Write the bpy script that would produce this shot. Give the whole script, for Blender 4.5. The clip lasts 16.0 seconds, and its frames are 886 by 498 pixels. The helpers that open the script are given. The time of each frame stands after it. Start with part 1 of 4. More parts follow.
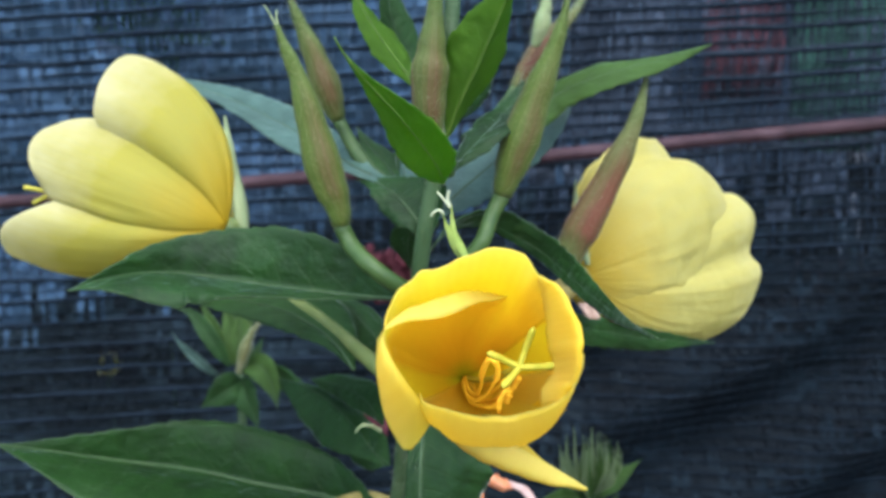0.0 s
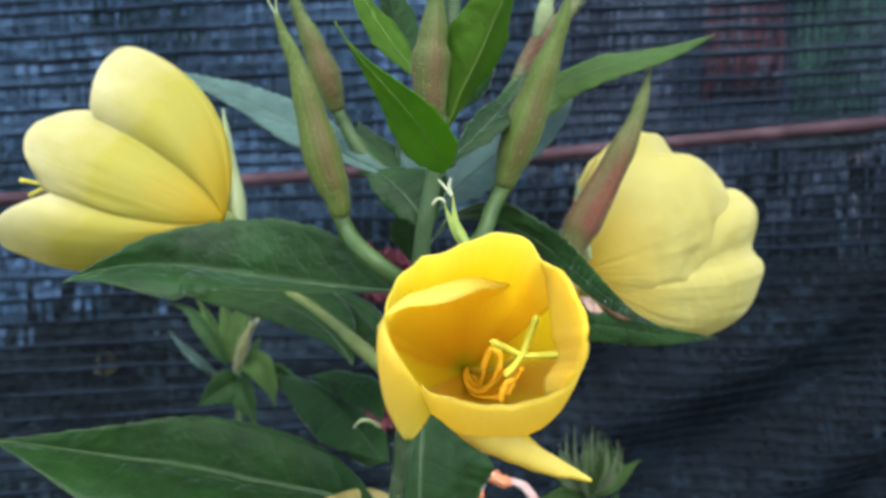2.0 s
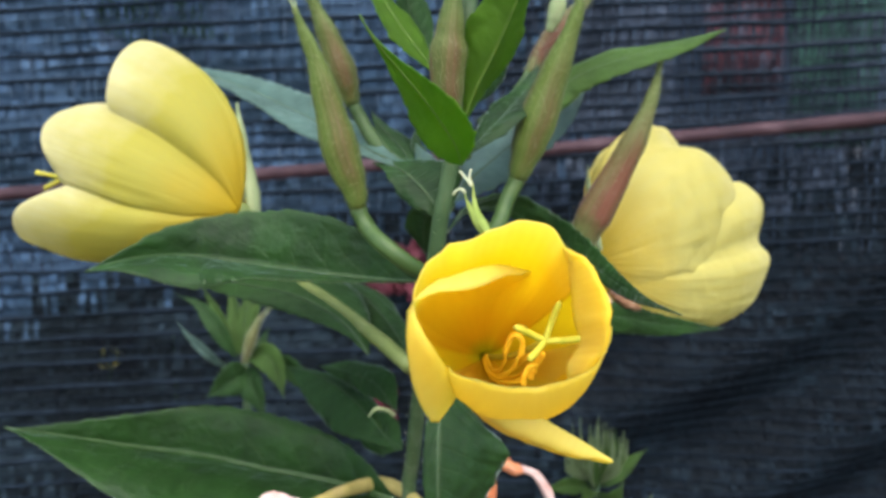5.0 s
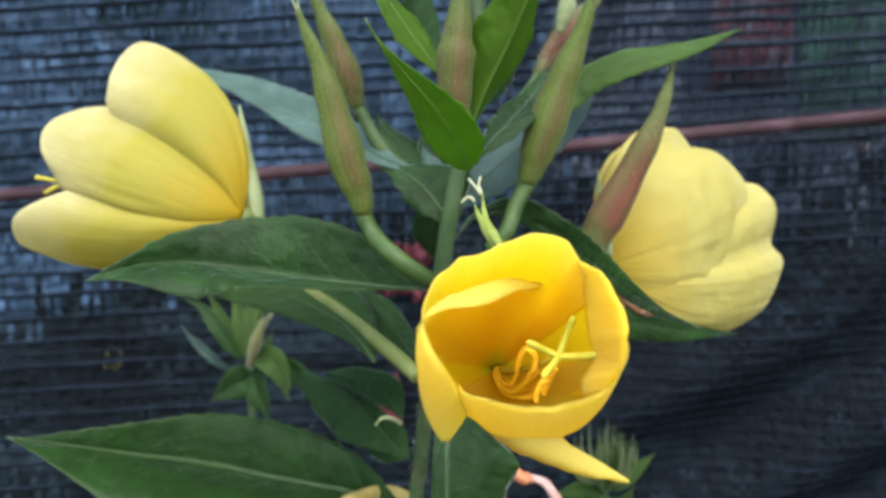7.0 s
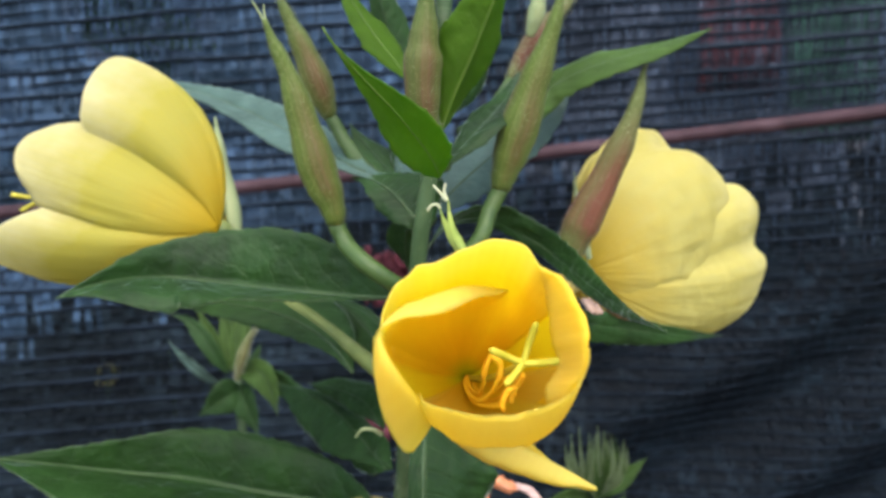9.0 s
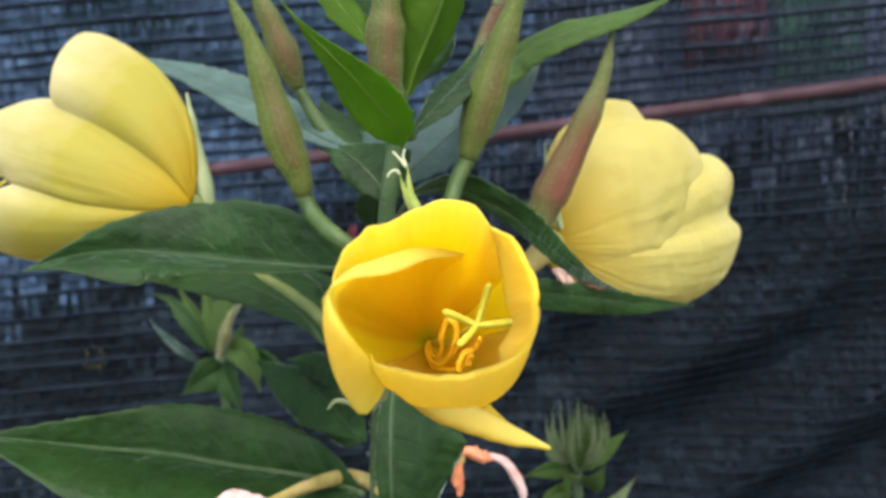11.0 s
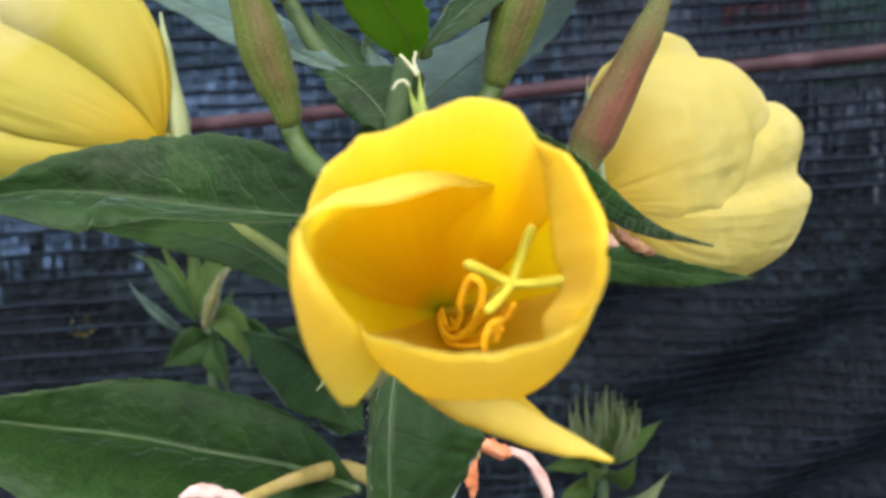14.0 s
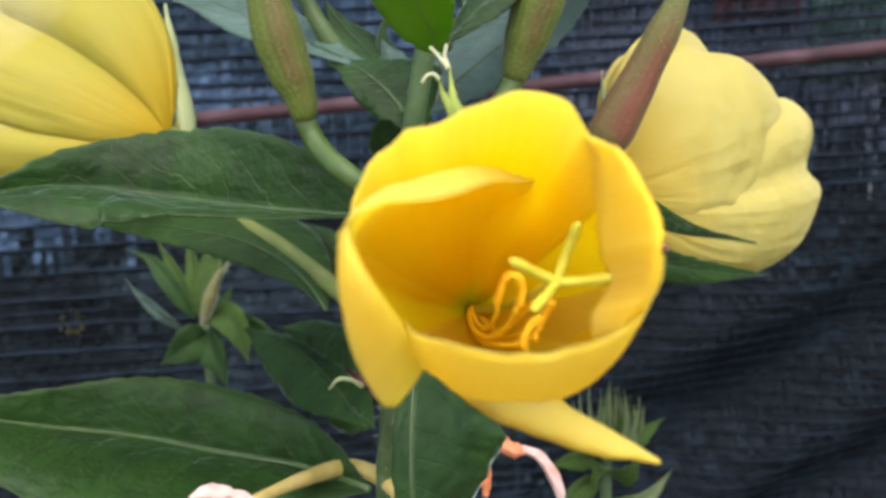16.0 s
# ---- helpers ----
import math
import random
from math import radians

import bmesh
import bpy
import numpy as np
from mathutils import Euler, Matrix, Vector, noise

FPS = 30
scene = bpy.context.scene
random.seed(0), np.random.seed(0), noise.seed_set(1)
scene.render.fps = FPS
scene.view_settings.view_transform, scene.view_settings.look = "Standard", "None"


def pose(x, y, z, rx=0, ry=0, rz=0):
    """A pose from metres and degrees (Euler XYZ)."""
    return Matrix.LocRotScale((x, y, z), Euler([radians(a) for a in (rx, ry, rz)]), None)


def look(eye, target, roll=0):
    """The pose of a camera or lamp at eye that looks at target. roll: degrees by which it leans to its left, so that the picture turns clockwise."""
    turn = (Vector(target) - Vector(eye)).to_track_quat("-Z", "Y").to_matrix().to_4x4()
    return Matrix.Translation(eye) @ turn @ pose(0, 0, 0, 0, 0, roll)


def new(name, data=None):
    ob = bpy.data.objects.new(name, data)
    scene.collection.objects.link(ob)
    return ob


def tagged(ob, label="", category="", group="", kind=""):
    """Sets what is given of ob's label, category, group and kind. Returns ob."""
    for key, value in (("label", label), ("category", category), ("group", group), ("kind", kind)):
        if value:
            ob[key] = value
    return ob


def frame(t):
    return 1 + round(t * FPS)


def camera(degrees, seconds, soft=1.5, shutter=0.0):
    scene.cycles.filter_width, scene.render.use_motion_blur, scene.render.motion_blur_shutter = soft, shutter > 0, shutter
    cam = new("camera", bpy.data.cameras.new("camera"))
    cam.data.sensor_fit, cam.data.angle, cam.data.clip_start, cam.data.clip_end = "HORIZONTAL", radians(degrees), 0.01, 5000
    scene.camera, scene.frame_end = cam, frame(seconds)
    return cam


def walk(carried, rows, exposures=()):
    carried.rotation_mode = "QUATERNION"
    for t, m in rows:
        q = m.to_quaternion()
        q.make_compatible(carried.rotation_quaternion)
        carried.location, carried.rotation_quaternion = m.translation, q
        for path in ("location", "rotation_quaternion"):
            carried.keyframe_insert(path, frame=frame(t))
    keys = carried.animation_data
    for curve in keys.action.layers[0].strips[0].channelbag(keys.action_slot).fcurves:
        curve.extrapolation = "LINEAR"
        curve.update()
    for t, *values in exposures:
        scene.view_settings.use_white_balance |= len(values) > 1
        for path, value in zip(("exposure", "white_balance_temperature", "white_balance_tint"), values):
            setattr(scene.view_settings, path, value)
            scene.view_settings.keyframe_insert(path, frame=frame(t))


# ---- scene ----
cam = camera(55.0, 16.0, soft=3.2)
ROWS = [
    (0, -0.00000, 0.00000, 0.50000, 81.500, 0.000, 0.000),
    (0.5, 0.00023, -0.00086, 0.49716, 81.886, 0.067, -0.016),
    (1, 0.00049, 0.00064, 0.49679, 81.878, -0.010, 0.008),
    (1.5, -0.00039, 0.00089, 0.49705, 81.774, 0.001, -0.181),
    (2, -0.00060, 0.00199, 0.49709, 81.763, -0.179, -0.127),
    (2.5, -0.00033, 0.00252, 0.49705, 81.543, -0.123, -0.010),
    (3, -0.00149, 0.00326, 0.49589, 81.697, 0.089, -0.189),
    (5.5, -0.00510, -0.00196, 0.49635, 81.496, -0.297, -0.417),
    (6, -0.00528, -0.00007, 0.49631, 81.466, -0.245, -0.300),
    (6.5, -0.00622, 0.00286, 0.49714, 81.248, -0.124, -0.402),
    (7, -0.00574, 0.00318, 0.49829, 81.157, 0.024, -0.186),
    (7.5, -0.00429, 0.00518, 0.49925, 81.001, 0.046, 0.285),
    (8, -0.00407, 0.00595, 0.49839, 81.387, 0.290, 0.119),
    (8.5, -0.00226, 0.00517, 0.49802, 81.807, 0.902, -0.120),
    (11, 0.00633, 0.00416, 0.49460, 80.663, 1.981, -0.576),
    (11.5, 0.00540, 0.01402, 0.49026, 80.416, 1.815, -0.863),
    (12, 0.00702, 0.03200, 0.48795, 79.628, 1.821, -0.038),
    (12.5, 0.00794, 0.03284, 0.48703, 79.363, 1.475, 0.762),
    (13, 0.00809, 0.03384, 0.48622, 79.021, 1.168, 1.043),
    (13.5, 0.00257, 0.03458, 0.48533, 79.039, 0.984, -0.126),
    (14, 0.00506, 0.03811, 0.48376, 79.228, 0.744, 0.333),
    (14.5, 0.00511, 0.03876, 0.48422, 79.042, 0.721, 0.363),
    (15, 0.00554, 0.03913, 0.48317, 79.204, 0.619, 0.514),
    (15.5, 0.00170, 0.03981, 0.48306, 79.144, 0.557, -0.144),
    (16, -0.00073, 0.04026, 0.48357, 78.924, 0.508, -0.697),
]
cam.data.dof.use_dof = True
cam.data.dof.focus_distance, cam.data.dof.aperture_fstop = 0.14, 28.0
walk(cam, [(t, pose(x, y, z, rx, ry, rz)) for t, x, y, z, rx, ry, rz in ROWS],
     ((0.0, 1.47, 5750, 12), (3.0, 1.49, 6150, 14), (7.0, 1.48, 6350, 15), (11.0, 1.47, 6550, 19), (16.0, 1.47, 6750, 20)))

# ---- light: open shade under a bright hazy sky ----
world = bpy.data.worlds.new("sky")
scene.world = world
world.use_nodes = True
wn = world.node_tree.nodes
sky = wn.new("ShaderNodeTexSky")
sky.sky_type = "NISHITA"
sky.sun_disc = False
sky.sun_elevation, sky.sun_rotation = radians(60), radians(173)
sky.dust_density = 3.0
wn["Background"].inputs["Strength"].default_value = 0.175
world.node_tree.links.new(sky.outputs[0], wn["Background"].inputs["Color"])
sun_data = bpy.data.lights.new("sun", "SUN")
sun_data.energy, sun_data.angle, sun_data.color = 1.2, radians(90), (1.0, 0.96, 0.9)
sun = new("sun", sun_data)
sun.matrix_world = look((0.15, -0.7, 2.1), (0, 0, 0))


# ---- materials ----
def ramp(nt, fac, stops):
    r = nt.nodes.new("ShaderNodeValToRGB")
    els = r.color_ramp.elements
    while len(els) < len(stops):
        els.new(0.5)
    for e, (p, c) in zip(els, stops):
        e.position, e.color = p, (*c, 1)
    nt.links.new(fac, r.inputs[0])
    return r.outputs[0]


def tex(nt, kind, scale, coord="Object", **kw):
    co = nt.nodes.new("ShaderNodeTexCoord")
    n = nt.nodes.new(kind)
    n.inputs["Scale"].default_value = scale
    for k, v in kw.items():
        n.inputs[k].default_value = v
    nt.links.new(co.outputs[coord], n.inputs["Vector"])
    return n


def op(nt, kind, a, b=0.0, clamp=False):
    n = nt.nodes.new("ShaderNodeMath")
    n.operation, n.use_clamp = kind, clamp
    for i, v in enumerate((a, b)):
        if isinstance(v, (int, float)):
            n.inputs[i].default_value = v
        else:
            nt.links.new(v, n.inputs[i])
    return n.outputs[0]


def mix(nt, fac, a, b, blend="MIX"):
    n = nt.nodes.new("ShaderNodeMix")
    n.data_type, n.blend_type = "RGBA", blend
    for sock, v in ((n.inputs[0], fac), (n.inputs[6], a), (n.inputs[7], b)):
        if isinstance(v, (int, float)):
            sock.default_value = v
        elif isinstance(v, tuple):
            sock.default_value = (*v, 1)
        else:
            nt.links.new(v, sock)
    return n.outputs[2]


def material(name, rough=0.6, spec=0.4):
    m = bpy.data.materials.new(name)
    m.use_nodes = True
    nt = m.node_tree
    b = nt.nodes["Principled BSDF"]
    b.inputs["Roughness"].default_value = rough
    b.inputs["Specular IOR Level"].default_value = spec
    return m, nt, b


def bump(nt, b, height, strength, distance):
    n = nt.nodes.new("ShaderNodeBump")
    n.inputs["Strength"].default_value = strength
    n.inputs["Distance"].default_value = distance
    nt.links.new(height, n.inputs["Height"])
    nt.links.new(n.outputs[0], b.inputs["Normal"])
    return n


def translucent(nt, b, colour, amount):
    """Lets part of the light through a thin leaf or petal."""
    tr = nt.nodes.new("ShaderNodeBsdfTranslucent")
    mx = nt.nodes.new("ShaderNodeMixShader")
    mx.inputs[0].default_value = amount
    if isinstance(colour, tuple):
        tr.inputs[0].default_value = (*colour, 1)
    else:
        nt.links.new(colour, tr.inputs[0])
    nt.links.new(b.outputs[0], mx.inputs[1])
    nt.links.new(tr.outputs[0], mx.inputs[2])
    nt.links.new(mx.outputs[0], nt.nodes["Material Output"].inputs["Surface"])


def uv_axes(nt):
    co = nt.nodes.new("ShaderNodeTexCoord")
    s = nt.nodes.new("ShaderNodeSeparateXYZ")
    nt.links.new(co.outputs["UV"], s.inputs[0])
    return s.outputs[0], s.outputs[1]


def petal_material(name, claw, blade, rim, through_amount=0.35, crease=0.5, green=None, paling=0.66, emboss=0.0):
    """Petal: u along the blade from its claw, v across; fine veins fan out along it, soft dents emboss its middle."""
    m, nt, b = material(name, 0.55, 0.25)
    u, v = uv_axes(nt)
    grain = tex(nt, "ShaderNodeTexNoise", 180.0, Detail=4.0).outputs["Fac"]
    along = op(nt, "ADD", u, op(nt, "MULTIPLY", op(nt, "SUBTRACT", grain, 0.5), 0.18))
    col = ramp(nt, along, [(0.0, claw), (0.42, blade), (paling, blade), (1.0, rim)])
    if green:
        col = mix(nt, ramp(nt, u, [(0.02, (1, 1, 1)), (0.11, (0, 0, 0))]), col, green)
    vein = op(nt, "SINE", op(nt, "ADD", op(nt, "MULTIPLY", v, 70.0), op(nt, "MULTIPLY", grain, 5.0)))
    vein = op(nt, "MULTIPLY", op(nt, "ADD", vein, 1.0), 0.5)
    col = mix(nt, op(nt, "MULTIPLY", vein, 0.06), col, (0.75, 0.58, 0.02), "MIX")
    nt.links.new(col, b.inputs["Base Color"])
    wrinkle = tex(nt, "ShaderNodeTexNoise", 90.0, Detail=3.0).outputs["Fac"]
    fan = nt.nodes.new("ShaderNodeCombineXYZ")
    nt.links.new(op(nt, "MULTIPLY", u, 2.2), fan.inputs[0])
    nt.links.new(op(nt, "MULTIPLY", v, 9.0), fan.inputs[1])
    pleat = nt.nodes.new("ShaderNodeTexNoise")
    pleat.inputs["Scale"].default_value, pleat.inputs["Detail"].default_value = 1.0, 4.0
    nt.links.new(fan.outputs[0], pleat.inputs["Vector"])
    h = op(nt, "ADD", op(nt, "MULTIPLY", vein, 0.05), op(nt, "ADD", op(nt, "MULTIPLY", wrinkle, 0.6), op(nt, "MULTIPLY", pleat.outputs["Fac"], 0.75)))
    if emboss:
        dents = tex(nt, "ShaderNodeTexNoise", 190.0, Detail=0.5, Distortion=0.5).outputs["Fac"]
        middle = ramp(nt, u, [(0.25, (0.1, 0.1, 0.1)), (0.5, (1, 1, 1)), (0.72, (1, 1, 1)), (0.95, (0.2, 0.2, 0.2))])
        h = op(nt, "ADD", h, op(nt, "MULTIPLY", op(nt, "MULTIPLY", dents, middle), emboss))
    bump(nt, b, h, crease, 0.0012)
    translucent(nt, b, col, through_amount)
    return m


def leaf_material(name, top, pale, gloss=0.42, through_amount=0.25, bloom=0.45):
    """Leaf: u along the midrib, v from -1 to 1 across; curved side veins, soft quilting between them, a hairy bloom."""
    m, nt, b = material(name, gloss + 0.08, 0.2)
    u, v = uv_axes(nt)
    av = op(nt, "ABSOLUTE", v)
    blot = tex(nt, "ShaderNodeTexNoise", 95.0, Detail=5.0).outputs["Fac"]
    fine = tex(nt, "ShaderNodeTexNoise", 1100.0, Detail=3.0).outputs["Fac"]
    quilt = tex(nt, "ShaderNodeTexNoise", 330.0, Detail=3.0).outputs["Fac"]
    slant = op(nt, "SUBTRACT", op(nt, "MULTIPLY", u, 10.0), op(nt, "MULTIPLY", op(nt, "POWER", av, 1.35), 1.7))
    slant = op(nt, "ADD", slant, op(nt, "MULTIPLY", blot, 1.3))
    tri = op(nt, "ABSOLUTE", op(nt, "SUBTRACT", op(nt, "FRACT", slant), 0.5))
    vein = op(nt, "SUBTRACT", 1.0, op(nt, "MULTIPLY", tri, 22.0), True)
    vein = op(nt, "MULTIPLY", vein, op(nt, "SUBTRACT", 1.15, av, True))
    dome = op(nt, "MULTIPLY", tri, 2.0)
    midline = op(nt, "SUBTRACT", 1.0, op(nt, "MULTIPLY", av, 22.0), True)
    line = op(nt, "MAXIMUM", op(nt, "MULTIPLY", vein, 0.5), midline)
    dark = tuple(c * 0.62 for c in top)
    light = tuple(c * 1.4 for c in top)
    col = ramp(nt, op(nt, "ADD", op(nt, "MULTIPLY", blot, 0.7), op(nt, "MULTIPLY", quilt, 0.3)), [(0.34, dark), (0.5, top), (0.68, light)])
    col = mix(nt, op(nt, "MULTIPLY", line, 0.5), col, pale)
    edge = op(nt, "MULTIPLY", op(nt, "SUBTRACT", av, 0.965, True), 16.0, True)
    col = mix(nt, op(nt, "MULTIPLY", edge, 0.6), col, pale)
    col = mix(nt, op(nt, "MULTIPLY", op(nt, "GREATER_THAN", fine, 0.68), 0.25), col, pale)
    nt.links.new(col, b.inputs["Base Color"])
    h = op(nt, "ADD", op(nt, "MULTIPLY", blot, 0.6), op(nt, "MULTIPLY", fine, 0.12))
    h = op(nt, "ADD", h, op(nt, "ADD", op(nt, "MULTIPLY", quilt, 0.7), op(nt, "MULTIPLY", dome, 0.07)))
    bump(nt, b, op(nt, "SUBTRACT", h, op(nt, "MULTIPLY", line, 0.22)), 0.75, 0.0014)
    b.inputs["Sheen Weight"].default_value = bloom
    b.inputs["Sheen Roughness"].default_value = 0.18
    b.inputs["Sheen Tint"].default_value = (0.72, 0.92, 0.82, 1)
    translucent(nt, b, tuple(min(1.0, c * 2.2) for c in top), through_amount)
    return m


def bud_material(name, green, stripe, amount, flush=0.0):
    """Calyx: v runs round, u from base to tip; broken russet stripes follow its ribs, strongest at the middle."""
    m, nt, b = material(name, 0.6, 0.25)
    u, v = uv_axes(nt)
    n1 = tex(nt, "ShaderNodeTexNoise", 130.0, Detail=4.0).outputs["Fac"]
    fine = tex(nt, "ShaderNodeTexNoise", 1500.0, Detail=2.0).outputs["Fac"]
    wave = op(nt, "SINE", op(nt, "ADD", op(nt, "MULTIPLY", v, 6.2832 * 16), op(nt, "MULTIPLY", n1, 4.0)))
    wave = op(nt, "MULTIPLY", op(nt, "ADD", wave, 1.0), 0.5)
    body = ramp(nt, op(nt, "ADD", u, op(nt, "MULTIPLY", op(nt, "SUBTRACT", n1, 0.5), 0.25)), [(0.04, (0.25, 0.25, 0.25)), (0.18, (1, 1, 1)), (0.42, (0.9, 0.9, 0.9)), (0.7, (0.28, 0.28, 0.28)), (0.85, (0.05, 0.05, 0.05))])
    turn = op(nt, "SINE", op(nt, "ADD", op(nt, "MULTIPLY", v, 6.2832 * 3), op(nt, "MULTIPLY", n1, 3.0)))
    turn = op(nt, "ADD", op(nt, "MULTIPLY", turn, 0.5), 0.35, True)
    blush = op(nt, "ADD", op(nt, "MULTIPLY", turn, amount), flush)
    blush = op(nt, "MULTIPLY", blush, op(nt, "ADD", op(nt, "MULTIPLY", wave, 0.35), 0.75))
    fac = op(nt, "MULTIPLY", blush, body, True)
    col = mix(nt, fac, green, stripe)
    col = mix(nt, op(nt, "MULTIPLY", op(nt, "POWER", wave, 6.0), 0.07), col, (0.34, 0.30, 0.14))
    col = mix(nt, op(nt, "MULTIPLY", op(nt, "SUBTRACT", fine, 0.5, True), 0.25), col, (0.30, 0.32, 0.18))
    nt.links.new(col, b.inputs["Base Color"])
    bump(nt, b, op(nt, "ADD", op(nt, "MULTIPLY", wave, 0.3), op(nt, "MULTIPLY", fine, 0.5)), 0.5, 0.0005)
    b.inputs["Sheen Weight"].default_value = 0.06
    b.inputs["Sheen Roughness"].default_value = 0.4
    return m


def plain_material(name, stops, scale, rough=0.6, relief=0.4, depth=0.001, spec=0.3, detail=6.0):
    m, nt, b = material(name, rough, spec)
    n = tex(nt, "ShaderNodeTexNoise", scale, Detail=detail).outputs["Fac"]
    nt.links.new(ramp(nt, n, stops), b.inputs["Base Color"])
    fine = tex(nt, "ShaderNodeTexNoise", scale * 9, Detail=3.0).outputs["Fac"]
    bump(nt, b, op(nt, "ADD", n, op(nt, "MULTIPLY", fine, 0.4)), relief, depth)
    return m


PETAL_FRONT = petal_material("petal_golden", (0.935, 0.705, 0.008), (0.935, 0.780, 0.034), (0.910, 0.830, 0.220), 0.78, 0.3, (0.780, 0.740, 0.030))
PETAL_OUTER = petal_material("petal_golden_outside", (0.865, 0.651, 0.019), (0.818, 0.698, 0.102), (0.818, 0.744, 0.186), 0.68, 0.3)
# lemon petals: the whitish rim colour stands in for the sky's highlight on top
PETAL_SIDE = petal_material("petal_lemon", (0.632, 0.456, 0.013), (0.521, 0.493, 0.079), (0.818, 0.809, 0.558), 0.6, 0.35, None, 0.55, 0.4)
PETAL_PALE = petal_material("petal_pale", (0.707, 0.539, 0.037), (0.651, 0.614, 0.186), (0.707, 0.693, 0.372), 0.60, 1.0, emboss=0.85)
LEAF = leaf_material("leaf_dark", (0.0150, 0.048, 0.0082), (0.09, 0.15, 0.060), 0.42, 0.25, 0.7)
LEAF_FRESH = leaf_material("leaf_fresh", (0.078, 0.170, 0.012), (0.16, 0.25, 0.06), 0.6, 0.6, 0.05)
LEAF_PALE = leaf_material("leaf_greyish", (0.076, 0.138, 0.108), (0.14, 0.20, 0.15), 0.5, 0.3, 0.4)
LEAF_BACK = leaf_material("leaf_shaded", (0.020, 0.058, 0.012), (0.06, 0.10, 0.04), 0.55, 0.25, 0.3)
LEAF_YOUNG = leaf_material("leaf_young_hairy", (0.048, 0.100, 0.018), (0.12, 0.17, 0.07), 0.6, 0.35, 0.2)
LEAF_TUFT = leaf_material("leaf_tuft_pale", (0.150, 0.205, 0.090), (0.24, 0.30, 0.16), 0.6, 0.4, 0.3)
STEM = plain_material("stem_green", [(0.3, (0.032, 0.07, 0.022)), (0.55, (0.05, 0.095, 0.034)), (0.75, (0.075, 0.115, 0.055))], 220, 0.55, 0.4, 0.0006)
STALK = plain_material("stalk_light_green", [(0.3, (0.028, 0.062, 0.012)), (0.6, (0.045, 0.088, 0.018)), (0.8, (0.075, 0.115, 0.034))], 260, 0.5, 0.3, 0.0004)
RIB = plain_material("midrib_green", [(0.3, (0.03, 0.07, 0.02)), (0.7, (0.065, 0.11, 0.04))], 260, 0.5, 0.3, 0.0004)
PALE_TIP = plain_material("calyx_tip", [(0.3, (0.36, 0.42, 0.22)), (0.7, (0.46, 0.50, 0.32))], 300, 0.6, 0.2, 0.0003)
LIME = plain_material("calyx_lime", [(0.3, (0.12, 0.18, 0.022)), (0.7, (0.21, 0.27, 0.05))], 300, 0.55, 0.3, 0.0004)
RIB_FRESH = plain_material("midrib_fresh", [(0.3, (0.085, 0.17, 0.016)), (0.7, (0.13, 0.22, 0.035))], 260, 0.55, 0.3, 0.0004)
STALK_PALE = plain_material("stalk_yellowish", [(0.3, (0.095, 0.135, 0.030)), (0.6, (0.13, 0.17, 0.045)), (0.8, (0.17, 0.20, 0.07))], 220, 0.55, 0.3, 0.0004)
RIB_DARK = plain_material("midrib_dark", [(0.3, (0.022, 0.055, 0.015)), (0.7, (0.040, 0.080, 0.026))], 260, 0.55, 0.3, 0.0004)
STALK_OCHRE = plain_material("stalk_ochre", [(0.3, (0.25, 0.22, 0.06)), (0.6, (0.36, 0.30, 0.09)), (0.8, (0.42, 0.34, 0.16))], 200, 0.55, 0.3, 0.0004)
BUD = bud_material("bud_green_red", (0.066, 0.112, 0.012), (0.088, 0.047, 0.017), 0.75, 0.10)
BUD_RED = bud_material("bud_russet", (0.085, 0.120, 0.028), (0.125, 0.043, 0.022), 0.7, 0.65)
BUD_MID = bud_material("bud_brownish", (0.062, 0.105, 0.014), (0.098, 0.048, 0.019), 0.75, 0.28)
BUD_PALE = bud_material("bud_pale", (0.26, 0.34, 0.15), (0.28, 0.27, 0.13), 0.4)
STIGMA = plain_material("stigma_lime", [(0.3, (0.38, 0.38, 0.025)), (0.7, (0.50, 0.47, 0.05))], 700, 0.5, 0.3, 0.0002)
THROAT = plain_material("throat_green", [(0.3, (0.62, 0.66, 0.04)), (0.7, (0.74, 0.74, 0.06))], 500, 0.6, 0.3, 0.0002)
ANTHER = plain_material("anther_orange", [(0.3, (0.90, 0.50, 0.010)), (0.7, (0.96, 0.62, 0.03))], 1500, 0.6, 0.6, 0.0002)
FILAMENT = plain_material("filament_golden", [(0.3, (0.86, 0.56, 0.012)), (0.7, (0.92, 0.64, 0.03))], 900, 0.55, 0.3, 0.0002)
WILT = plain_material("wilted_petal", [(0.3, (0.42, 0.11, 0.03)), (0.5, (0.62, 0.24, 0.10)), (0.7, (0.66, 0.42, 0.28))], 150, 0.6, 0.6, 0.001)
WILT_PINK = plain_material("shrivelled_petal", [(0.3, (0.36, 0.20, 0.15)), (0.5, (0.52, 0.38, 0.32)), (0.7, (0.60, 0.48, 0.42))], 150, 0.6, 0.6, 0.001)
RUST = plain_material("rusty_steel", [(0.3, (0.018, 0.008, 0.010)), (0.5, (0.036, 0.016, 0.019)), (0.72, (0.066, 0.038, 0.042))], 60, 0.7, 0.6, 0.0008)
CORD = plain_material("net_cord", [(0.3, (0.0034, 0.0070, 0.0110)), (0.7, (0.0100, 0.0190, 0.0290))], 90, 0.8, 0.5, 0.0005, 0.1)
# out of view; tone raised so the ground bounces light up into the flower
SOIL = plain_material("soil", [(0.3, (0.075, 0.062, 0.050)), (0.55, (0.17, 0.142, 0.112)), (0.8, (0.27, 0.235, 0.195))], 14, 0.95, 1.0, 0.02, 0.1, 12)


